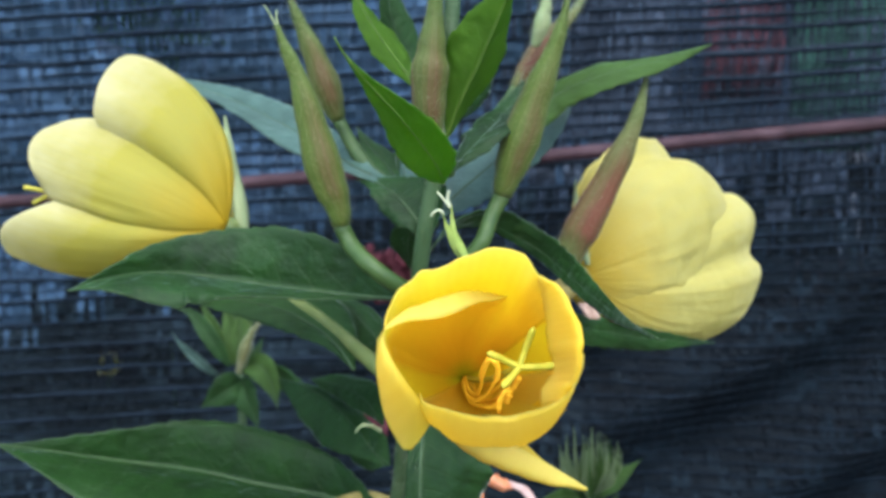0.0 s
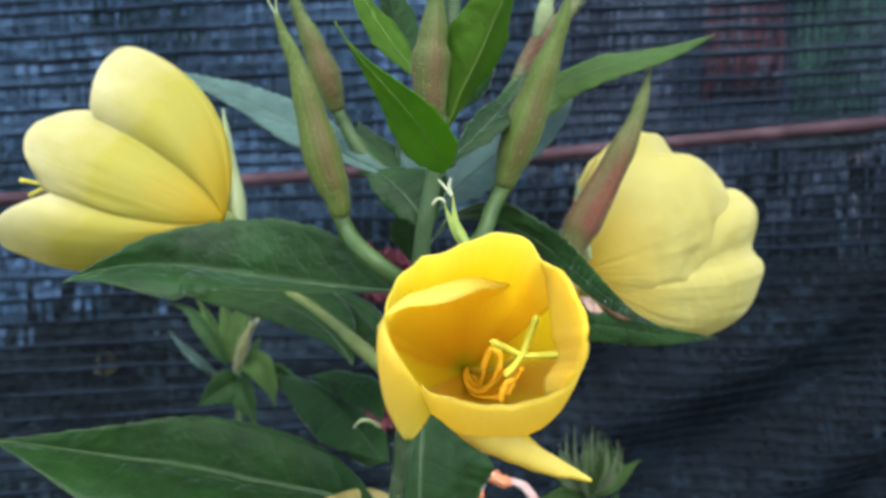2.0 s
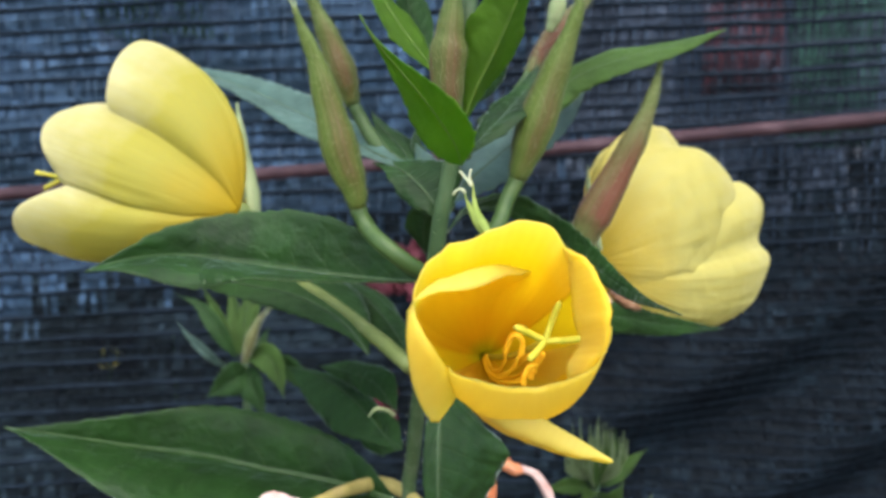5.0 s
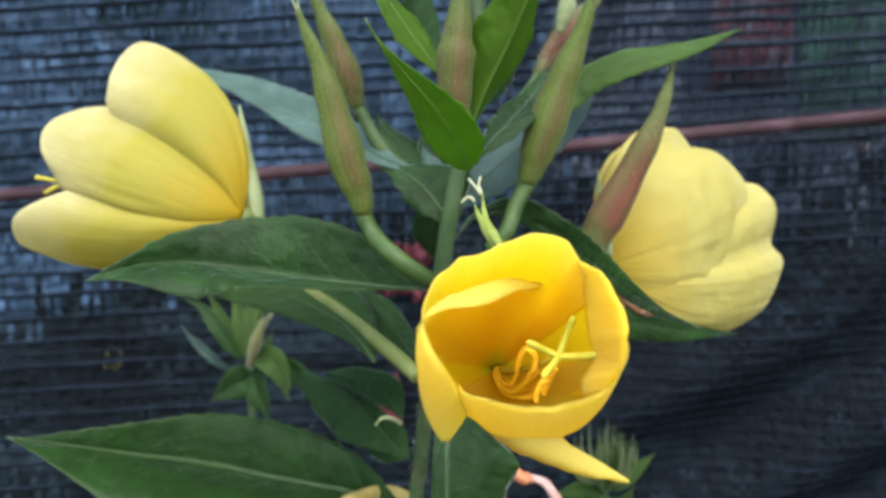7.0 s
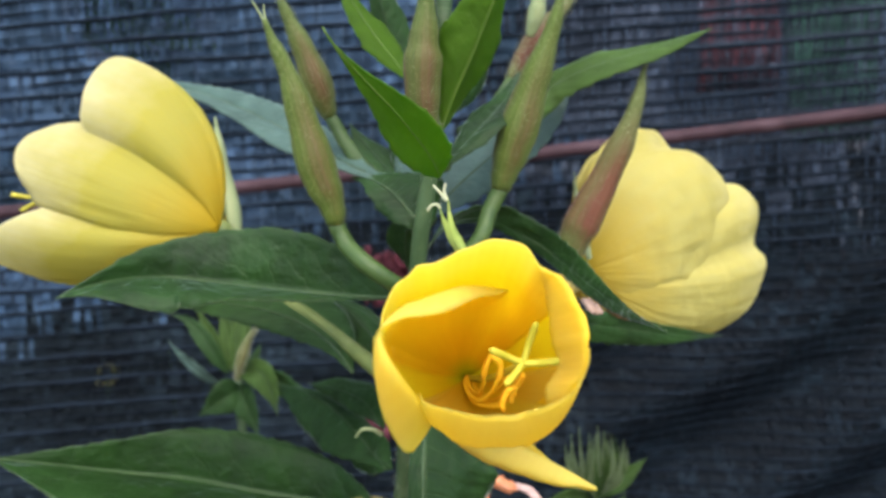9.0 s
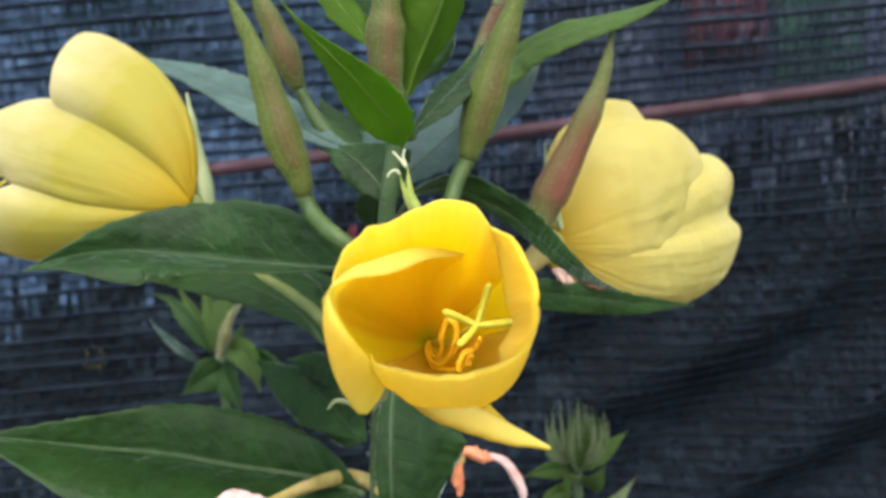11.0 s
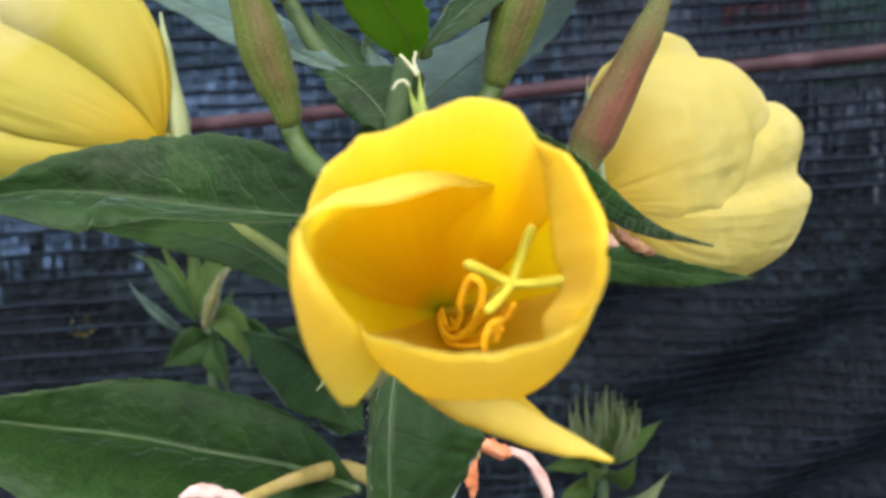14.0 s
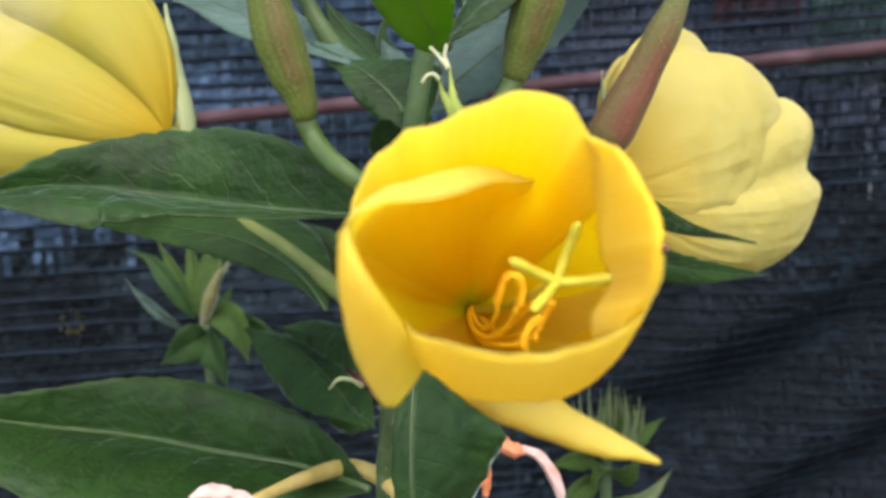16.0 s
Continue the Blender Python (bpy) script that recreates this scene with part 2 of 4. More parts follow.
def net_tape_material(name, tone, streaks, patches):
    """Plastic tape; lighter tone runs in level streaks along the knit."""
    m, nt, b = material(name, 0.75, 0.1)
    g = nt.nodes.new("ShaderNodeNewGeometry").outputs["Random Per Island"]
    col = ramp(nt, g, [(0.0, tuple(c * 0.7 for c in tone)), (0.6, tone), (0.82, tuple(c * 1.4 for c in tone)), (1.0, tuple(c * 2.6 for c in tone))])
    co = nt.nodes.new("ShaderNodeTexCoord")
    mp = nt.nodes.new("ShaderNodeMapping")
    mp.inputs["Scale"].default_value = (9, 9, 95)
    nt.links.new(co.outputs["Object"], mp.inputs["Vector"])
    streak = nt.nodes.new("ShaderNodeTexNoise")
    streak.inputs["Scale"].default_value, streak.inputs["Detail"].default_value = 1.0, 5.0
    nt.links.new(mp.outputs[0], streak.inputs["Vector"])
    col = mix(nt, ramp(nt, streak.outputs["Fac"], [(0.44, (0, 0, 0)), (0.62, (1, 1, 1))]), col, streaks)
    fleck = tex(nt, "ShaderNodeTexNoise", 60, Detail=4.0).outputs["Fac"]
    lit = op(nt, "MULTIPLY", ramp(nt, fleck, [(0.46, (0, 0, 0)), (0.66, (1, 1, 1))]), op(nt, "GREATER_THAN", g, 0.45))
    col = mix(nt, op(nt, "MULTIPLY", lit, 0.8), col, tuple(c * 2.2 for c in streaks))
    big = tex(nt, "ShaderNodeTexNoise", 13, Detail=5.0).outputs["Fac"]
    col = mix(nt, ramp(nt, big, [(0.42, (0, 0, 0)), (0.60, (0.75, 0.75, 0.75))]), col, patches)
    nt.links.new(col, b.inputs["Base Color"])
    return m


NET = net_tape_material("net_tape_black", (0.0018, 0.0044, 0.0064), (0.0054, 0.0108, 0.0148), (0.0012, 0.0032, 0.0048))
# the two upper tape colours are lightened to stand in for light through the net
NET_BACKLIT = net_tape_material("net_tape_backlit_blue", (0.0215, 0.0430, 0.0700), (0.042, 0.076, 0.118), (0.0100, 0.0220, 0.0290))
NET_GREY = net_tape_material("net_tape_backlit_grey", (0.0145, 0.0215, 0.0310), (0.034, 0.046, 0.062), (0.0070, 0.0118, 0.0165))
NET_DULL = net_tape_material("net_tape_dull_grey", (0.0040, 0.0082, 0.0105), (0.015, 0.026, 0.033), (0.0024, 0.0048, 0.0060))


# ---- mesh helpers ----
def part(name, bm, mat, parent=None, label="", smooth=True):
    me = bpy.data.meshes.new(name)
    bm.to_mesh(me)
    bm.free()
    me.materials.append(mat)
    if smooth:
        for p in me.polygons:
            p.use_smooth = True
    ob = new(name, me)
    ob.parent = parent
    return tagged(ob, label)


def spline(pts, n):
    """n + 1 points evenly along a smooth curve through pts."""
    p = [Vector(q) for q in pts]
    p = [p[0] * 2 - p[1], *p, p[-1] * 2 - p[-2]]
    fine = []
    for i in range(1, len(p) - 2):
        a, b, c, d = p[i - 1:i + 3]
        for k in range(24):
            t = k / 24
            fine.append(0.5 * (2 * b + (c - a) * t + (2 * a - 5 * b + 4 * c - d) * t ** 2 + (3 * b - a - 3 * c + d) * t ** 3))
    fine.append(p[-2])
    cum = [0.0]
    for a, b in zip(fine, fine[1:]):
        cum.append(cum[-1] + (b - a).length)
    out, j = [], 0
    for i in range(n + 1):
        s = cum[-1] * i / n
        while j < len(cum) - 2 and cum[j + 1] < s:
            j += 1
        f = (s - cum[j]) / max(1e-9, cum[j + 1] - cum[j])
        out.append(fine[j].lerp(fine[j + 1], min(1, max(0, f))))
    return out


def grid_mesh(rows, uvs, closed=False, caps=False):
    """A sheet (or tube) from rows of points, with a UV layer."""
    bm = bmesh.new()
    layer = bm.loops.layers.uv.new("UVMap")
    vs = [[bm.verts.new(p) for p in r] for r in rows]
    m = len(rows[0])
    for i in range(len(rows) - 1):
        for j in range(m if closed else m - 1):
            k = (j + 1) % m
            f = bm.faces.new((vs[i][j], vs[i][k], vs[i + 1][k], vs[i + 1][j]))
            jj = (j, j + 1, j + 1, j)
            for loop, ii, q in zip(f.loops, (i, i, i + 1, i + 1), jj):
                loop[layer].uv = uvs(ii / (len(rows) - 1), q / (m if closed else m - 1))
    if caps:
        bm.faces.new(vs[0][::-1])
        bm.faces.new(vs[-1])
    return bm


def tube_mesh(pts, radius, n=20, sides=10, ridges=0.0, seed=0.0):
    """A tube along pts; radius(t) in metres."""
    c = spline(pts, n)
    rows, prev = [], None
    for i, p in enumerate(c):
        t = (c[min(n, i + 1)] - c[max(0, i - 1)]).normalized()
        if prev is None:
            prev = t.orthogonal().normalized()
        prev = (prev - t * prev.dot(t)).normalized()
        b = t.cross(prev)
        r = radius(i / n)
        ring = []
        for k in range(sides):
            a = 2 * math.pi * k / sides
            rr = r * (1 + ridges * math.cos(4 * a + seed) + 0.04 * noise.noise((i * 0.35, math.cos(a) * 2 + seed, math.sin(a) * 2)))
            ring.append(p + (prev * math.cos(a) + b * math.sin(a)) * rr)
        rows.append(ring)
    return grid_mesh(rows, lambda u, v: (u, v), True, True)


def profile(*stops):
    """A smooth radius curve through (t, r) stops."""
    def r(t):
        for (t0, r0), (t1, r1) in zip(stops, stops[1:]):
            if t <= t1:
                f = max(0.0, (t - t0) / (t1 - t0))
                return r0 + (r1 - r0) * f * f * (3 - 2 * f)
        return stops[-1][1]
    return r


def leaf(parent, mid, far, near, mat=None, peaks=(0.4, 0.4), sag=0.12, teeth=1.5, seed=1, label="", rib=True, name="leaf"):
    """A toothed lance leaf. mid: its midrib from base to tip; far, near: the widest place of either margin."""
    n, m = 110, 9
    c = spline(mid, n)
    rng = random.Random(seed)
    off = rng.random() * 50
    span = sum((b - a).length for a, b in zip(c, c[1:]))
    pitch = 0.0052 / max(span, 0.01)
    gaps = {-1: off, 1: off + 0.37}

    def shape(t, pk):
        b = max(1.5, 1.35 * (1 - pk) / pk)
        a = b * pk / (1 - pk)
        return max(0.0, t / pk) ** a * max(0.0, (1 - t) / (1 - pk)) ** b
    vecs = []
    for e, pk in ((far, peaks[0]), (near, peaks[1])):
        k = int(pk * n)
        way = (c[k + 1] - c[k - 1]).normalized()
        d = Vector(e) - c[k]
        vecs.append(d - way * d.dot(way))
    rows = []
    for i, p in enumerate(c):
        t = i / n
        tan = (c[min(n, i + 1)] - c[max(0, i - 1)]).normalized()
        row = []
        for j in range(-m, m + 1):
            side = vecs[0] if j > 0 else vecs[1]
            w = side.length * (shape(t, peaks[0] if j > 0 else peaks[1]) ** 0.8 + 0.03 * (1 - t))
            d = (side - tan * side.dot(tan)).normalized()
            x = abs(j) / m
            nrm = tan.cross(d).normalized()
            if nrm.dot(Vector((0, -0.5, 1))) < 0:
                nrm = -nrm
            tooth = 0.0
            if x == 1 and 0.05 < t < 0.97:
                s = 1 if j > 0 else -1
                q = t / pitch + gaps[s] + 0.5 * noise.noise((t * 14, off, s))
                f = q % 1.0
                size = 0.6 + 0.6 * noise.noise((math.floor(q) * 3.7, off, s * 2.0))
                tooth = teeth * 0.00055 * size * (f * 1.25 - 0.25 if f < 0.8 else (1 - f) * 3.75) * min(1.0, w / 0.004)
            wav = noise.noise((t * 5 + off, j * 0.22, seed)) * 0.11 * w * x + noise.noise((t * 16 + off, j * 0.5, seed)) * 0.035 * w * x
            q = p + d * (w * x + tooth) + nrm * (sag * w * 4 * x * (1 - x) * 0.5 + wav - 0.22 * w * math.sin(t * 9 + off + (2 if j > 0 else 0)) * x ** 3 * 0.5)
            row.append(q)
        rows.append(row)
    ob = part(name, grid_mesh(rows, lambda u, v: (u, v * 2 - 1)), mat or LEAF, parent, label)
    so = ob.modifiers.new("thickness", "SOLIDIFY")
    so.thickness, so.offset = 0.00028, -1
    if rib:
        wide = max(v.length for v in vecs)
        pts = [p + Vector((0, -0.00022, 0.0001)) for p in c[::11]]
        part("midrib", tube_mesh(pts, lambda t: max(0.00012, wide * 0.026 * (1 - 0.85 * t)), 30, 6), *((RIB_DARK, ob, "raised green midrib") if mat is LEAF_BACK else (RIB_FRESH, ob, "light green midrib") if mat is LEAF_FRESH else (RIB, ob, "pale raised midrib")))
    return ob


def bud(parent, pts, r_max, mat, belly=0.2, stalk=(), r_stalk=0.001, seed=0, label="", name="bud", neck=0.46):
    """A long tapering bud from its base to its tip, with its stalk and fine calyx tips."""
    rad = profile((0, r_max * neck), (belly * 0.3, r_max * (neck * 0.55 + 0.38)), (belly * 0.75, r_max * 0.88), (belly * 1.25, r_max), (0.55, r_max * 0.74), (0.8, r_max * 0.40), (1, r_max * 0.13))
    ob = part(name, tube_mesh(pts, rad, 36, 20, 0.05, seed), mat, parent, label)
    if stalk:
        part("stalk", tube_mesh(stalk, profile((0, r_stalk * 0.95), (0.6, r_stalk), (1, r_max * neck * 0.97)), 18, 10), STALK, ob, "smooth light green stalk")
    tip = Vector(pts[-1])
    way = (tip - Vector(pts[-2])).normalized()
    rng = random.Random(seed)
    for s in (-1, 1):
        e = tip + way * 0.0035 + Vector((s * 0.0012, rng.uniform(-0.001, 0.001), rng.uniform(-0.0005, 0.001)))
        part("calyx_tip", tube_mesh([tip - way * 0.0015, tip.lerp(e, 0.5), e], lambda t: 0.00035 * (1 - 0.6 * t), 6, 6), BUD_PALE, ob)
    fuzz(ob, pts, rad, seed)
    return ob


def fuzz(parent, pts, radius, seed, count=1500, length=0.0013):
    """Short soft hairs standing off a bud or stem."""
    rng = random.Random(seed + 99)
    c = spline(pts, 60)
    bm = bmesh.new()
    for _ in range(count):
        t = rng.random()
        i = min(59, int(t * 60))
        tan = (c[i + 1] - c[i]).normalized()
        a = tan.orthogonal().normalized()
        a.rotate(Matrix.Rotation(rng.random() * 2 * math.pi, 3, tan).to_quaternion())
        p = c[i] + a * radius(t) * 0.98
        e = p + (a + tan * rng.uniform(0.1, 0.7)).normalized() * length * rng.uniform(0.5, 1.2)
        s = tan.cross(a) * 0.00004
        bm.faces.new([bm.verts.new(q) for q in (p - s, p + s, e)])
    tagged(part("hair", bm, HAIR, parent, "fine whitish hairs"), kind="stuff")


HAIR = plain_material("plant_hair", [(0.3, (0.42, 0.47, 0.30)), (0.7, (0.55, 0.58, 0.42))], 200, 0.6, 0.0)


def petal(parent, base, axis, up, phi, half, length, radius, mat, power=0.8, notch=0.08, spiral=0.0, ruffle=0.02, curl=0.0, pulls=(), throat=0.0022, square=5.0, seed=1, droop=0.0, crumple=0.0, claw=0.8, tilt=0.0, nu=0.0, label=""):
    """One petal of a funnel: phi is its middle angle round the axis from up, half its half angle in degrees; pulls bend
    single places (across, along, spread, spread, x, y, z in metres)."""
    a = Vector(axis).normalized()
    e1 = (Vector(up) - a * Vector(up).dot(a)).normalized()
    e2 = a.cross(e1)
    n, m = 36, 32
    o = Vector(base)
    rows = []
    for i in range(n + 1):
        v = i / n
        row = []
        for j in range(m + 1):
            u = 2 * j / m - 1
            wide = claw + (1 - claw) * math.sin(min(1.0, v * 1.25) * math.pi / 2)
            th = radians(phi + u * half * wide)
            lu = 1 - notch * math.exp(-((u - nu) / 0.22) ** 2) - 0.33 * abs(u) ** square + tilt * u + 0.014 * noise.noise((u * 4 + seed * 3.7, seed, 0.5)) + 0.006 * noise.noise((u * 13 + seed, 2.5, 0.5))
            q = v * lu
            r = throat + (radius - throat) * q ** power + curl * max(0.0, (v - 0.7) / 0.3) ** 2
            r += spiral * u * v
            r += radius * ruffle * v ** 3 * (math.sin(u * 7 + seed * 2.1) + 0.6 * math.sin(u * 13 + seed))
            r += radius * crumple * v * (noise.noise((u * 2.0 + seed * 7, v * 1.8, 0.3)) + 0.45 * noise.noise((u * 5.5 + seed * 3, v * 4.0, 1.3)))
            z = length * q * (1 - 0.10 * q * q)
            p = o + a * z + (e1 * math.cos(th) + e2 * math.sin(th)) * r + Vector((0, 0, -droop * v * v))
            for pu, pv, su, sv, x, y, zz in pulls:
                g = math.exp(-((u - pu) / su) ** 2 - ((v - pv) / sv) ** 2)
                p += Vector((x, y, zz)) * g
            row.append(p)
        rows.append(row)
    ob = part("petal", grid_mesh(rows, lambda u, v: (u, v * 2 - 1)), mat, parent, label)
    so = ob.modifiers.new("thickness", "SOLIDIFY")
    so.thickness, so.offset = 0.00022, 0
    return ob


def rim_petal(parent, base, axis, crest, mat, free=None, belly=1.15, lean=0.3, crumple=0.0, roll=0.0003, seed=1, start=0.0006, soft=0, dent=0.0, flare=0.0):
    """A petal from its claw at base to a rim bent through crest; free is its loose edge where the rim folds over."""
    a = Vector(axis).normalized()
    o = Vector(base)
    m, n, k = 44, 30, 8
    c = spline(crest, m)
    f = spline(free, m) if free else None
    rows = []
    for j in range(m + 1):
        u = j / m
        p = c[j]
        s = (p - o).dot(a)
        rad = (p - o) - a * s
        out = rad.normalized()
        p = p + out * 0.0004 * noise.noise((u * 11 + seed, seed, 0.5)) + a * 0.00035 * noise.noise((u * 7 + seed * 2, 1.5, seed))
        p0 = o + out * start
        b0, b1 = belly if isinstance(belly, tuple) else (belly, belly)
        p1 = o + rad * (b0 + (b1 - b0) * math.sin(math.pi * u) ** 2 + flare * math.exp(-(u / 0.38) ** 2)) + a * s * lean
        col = []
        for i in range(n + 1):
            v = i / n
            q = p0 * (1 - v) ** 2 + p1 * 2 * v * (1 - v) + p * v * v
            w = crumple * v * math.sin(math.pi * (0.12 + 0.78 * v))
            q = q + out * w * (noise.noise((u * 3.2 + seed * 7, v * 2.2, 0.3)) * 0.8 + 0.5 * noise.noise((u * 8 + seed * 3, v * 4.5, 1.3)) + 0.34 * noise.noise((u * 19 + seed, v * 7, 2.3)))
            if dent:
                g = math.exp(-((u - 0.52) / 0.22) ** 2 - ((v - 0.62) / 0.20) ** 2)
                q = q + out * dent * g * (math.sin(9 * math.hypot(u - 0.5, (v - 0.62) * 0.8) * 6.0) * 0.35 + noise.noise((u * 15 + seed, v * 11, 4.3)) + 0.5 * noise.noise((u * 30, v * 22, 6.1)))
            col.append(q)
        way = (col[-1] - col[-2]).normalized()
        if f:
            e = f[j]
            h = p + way * (e - p).length * 0.45
        else:
            e = p + way * roll - out * roll * 0.9
            h = p + way * roll
        for i in range(1, k + 1):
            v = i / k
            col.append(p * (1 - v) ** 2 + h * 2 * v * (1 - v) + e * v * v)
        if soft:
            col = spline(col, 48)
            for _ in range(soft):
                col = [col[0]] + [x * 0.25 + y * 0.5 + z * 0.25 for x, y, z in zip(col, col[1:], col[2:])] + [col[-1]]
            col = [q + out * 0.00022 * noise.noise((u * 16 + seed, i * 0.09, seed)) * (i / 48) for i, q in enumerate(col)]
        rows.append(col)
    rows = [list(r) for r in zip(*rows)]
    ob = part("petal", grid_mesh(rows, lambda u, v: (u, v * 2 - 1)), mat, parent)
    so = ob.modifiers.new("thickness", "SOLIDIFY")
    so.thickness, so.offset = 0.0002, 0
    return ob


def sepal(parent, pts, width, mat, seed=0, label=""):
    """A narrow boat-shaped calyx lobe."""
    rad = profile((0, width * 0.7), (0.25, width), (0.7, width * 0.6), (1, width * 0.12))
    return part("sepal", tube_mesh(pts, rad, 24, 10, 0.12, seed), mat, parent, label)


# ---- ground, net and what stands behind it ----
def ground():
    bm = bmesh.new()
    bmesh.ops.create_grid(bm, x_segments=60, y_segments=60, size=1.0)
    for v in bm.verts:
        x, y = v.co.x, v.co.y
        s = 1 + 400 * max(abs(x), abs(y)) ** 6
        v.co.x, v.co.y = x * 1.6 * s, y * 1.6 * s + 0.3
        v.co.z = 0.012 * noise.noise((v.co.x * 6, v.co.y * 6, 0)) if abs(v.co.x) < 4 else 0
    tagged(part("ground", bm, SOIL), "bare crumbly garden soil under the plants, out of view, pale to bounce light", "ground", kind="structure")


def net_y(x, z):
    """How far the slack net hangs out at a place."""
    fold = 0.010 * noise.noise((x * 3, z * 2.5, 1.0))
    low = max(0.0, min(1.0, (0.44 - z) / 0.1)) * max(0.0, min(1.0, (x + 0.02) / 0.12))
    fold += 0.010 * low * math.sin((z * 1.0 - x * 0.75) * 70 + 3 * noise.noise((x * 6, z * 6, 4)))
    return 0.468 + fold


ROW = 0.0132


def net_row(x, k):
    wav = 0.006 * noise.noise((x * 3.2, k * 0.12, 2.0)) + 0.0012 * noise.noise((x * 25, k * 1.3, 5.0))
    return ROW * k + 0.055 * x + wav


def shade_net():
    rng = random.Random(5)
    panels = {"upper": ([], []), "grey": ([], []), "lower": ([], []), "low_left": ([], [])}
    cord_v, cord_f = [], []
    for k in range(-4, 67):
        x = -0.85
        while x < 0.85:
            z = ROW * k
            loose = x > 0.12 and z > 0.455 or ((x + 0.155) / 0.045) ** 2 + ((z - 0.565) / 0.05) ** 2 < rng.uniform(0.5, 1.2)
            loose = loose or abs(x + 0.189) < 0.016 and abs(z + 0.055 * x - 0.352) < 0.012
            pitch = rng.uniform(0.0012, 0.0022) if loose else rng.uniform(0.0022, 0.0042)
            w = pitch * (rng.uniform(0.35, 0.75) if loose else rng.uniform(0.93, 1.12))
            lean = rng.uniform(-0.0012, 0.0012)
            z0, z1 = net_row(x, k) + 0.0003, net_row(x, k + 1) - 0.0003
            # above this ragged line the tapes take the colours lightened for backlight
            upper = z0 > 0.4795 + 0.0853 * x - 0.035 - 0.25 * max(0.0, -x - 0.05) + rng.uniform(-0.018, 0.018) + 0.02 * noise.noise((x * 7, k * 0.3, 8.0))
            low_left = not upper and x < 0.07 + rng.uniform(-0.03, 0.03)
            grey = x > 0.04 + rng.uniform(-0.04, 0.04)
            verts, faces = panels["grey" if upper and grey else "upper" if upper else "low_left" if low_left else "lower"]
            zm = z0 + (z1 - z0) * ((0.42 - 0.27 * max(0.0, min(1.0, (z0 - 0.44) * 9))) + 0.12 * noise.noise((x * 9, k * 0.7, 1.0)))
            for wide, za, zb in ((pitch * 1.04, z0, zm), (w, zm, z1)):
                b = len(verts)
                for z, dx, bow in ((za, 0, 0), ((za + zb) / 2, lean * 0.5, rng.uniform(-0.0008, 0.0012)), (zb, lean, 0)):
                    y = net_y(x, z) - bow
                    verts += [(x + dx, y, z), (x + dx + wide, y + rng.uniform(-0.0006, 0.0006), z)]
                faces += [(b, b + 1, b + 3, b + 2), (b + 2, b + 3, b + 5, b + 4)]
            x += pitch
    for k in [v * 0.5 for v in range(-8, 134)]:
        steps = 300
        b = len(cord_v)
        for i in range(steps + 1):
            x = -0.85 + 1.7 * i / steps
            z = net_row(x, k)
            y = net_y(x, z) - 0.0007
            t = (0.0011 if z > 0.43 or x < 0.05 else 0.0004) * (1 + 0.9 * noise.noise((x * 22, k, 3)))
            if k % 1:
                t *= 0.65 if noise.noise((x * 8, k, 9)) > (0.35 if x < 0.05 else -0.3) else 0.1
            cord_v += [(x, y, z + t), (x, y - 0.0014, z), (x, y, z - t)]
        for i in range(steps):
            for j in range(2):
                a = b + i * 3 + j
                cord_f.append((a, a + 1, a + 4, a + 3))
    net = tagged(new("shade_net"), "slack dark blue-grey knitted shade net with horizontal ribs", "net")
    for zone, mat, text in (("upper", NET_BACKLIT, "blue upper tapes with slits between, lightened for light from behind"), ("grey", NET_GREY, "grey upper tapes, loosely knitted, lightened for light from behind"), ("low_left", NET_DULL, "greyish tapes low down"), ("lower", NET, "blackish closely set lower tapes")):
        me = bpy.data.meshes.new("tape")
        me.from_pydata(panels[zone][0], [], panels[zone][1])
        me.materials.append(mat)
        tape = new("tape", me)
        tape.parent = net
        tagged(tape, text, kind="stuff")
    me = bpy.data.meshes.new("rib")
    me.from_pydata(cord_v, [], cord_f)
    me.materials.append(CORD)
    rib = new("rib", me)
    rib.parent = net
    tagged(rib, "dark knitted horizontal cords", kind="stuff")


def cloth(name, x0, x1, z0, z1, y, mat, label, category, seed=0, sway=0.012):
    """A hanging sheet with soft folds and thickness."""
    bm = bmesh.new()
    n, m = 24, 16
    vs = [[bm.verts.new((x0 + (x1 - x0) * i / n + 0.006 * noise.noise((j * 0.4, seed, 0)), y + sway * noise.noise((i * 0.35 + seed * 9, j * 0.12, 0)), z0 + (z1 - z0) * j / m + 0.008 * noise.noise((i * 0.3, seed, 4)))) for j in range(m + 1)] for i in range(n + 1)]
    for i in range(n):
        for j in range(m):
            bm.faces.new((vs[i][j], vs[i + 1][j], vs[i + 1][j + 1], vs[i][j + 1]))
    ob = tagged(part(name, bm, mat), label, category)
    so = ob.modifiers.new("thickness", "SOLIDIFY")
    so.thickness = 0.002
    return ob


def rail():
    a, b = Vector((-0.95, 0.447, 0.3985)), Vector((0.95, 0.447, 0.5605))
    pts = [a.lerp(b, i / 8) + Vector((0, 0, 0.0025 * math.sin(i * 1.3))) for i in range(9)]
    tagged(part("steel_rod", tube_mesh(pts, lambda t: 0.0035, 90, 14), RUST), "thin rusty reddish-brown steel rod running along the net", "rod")


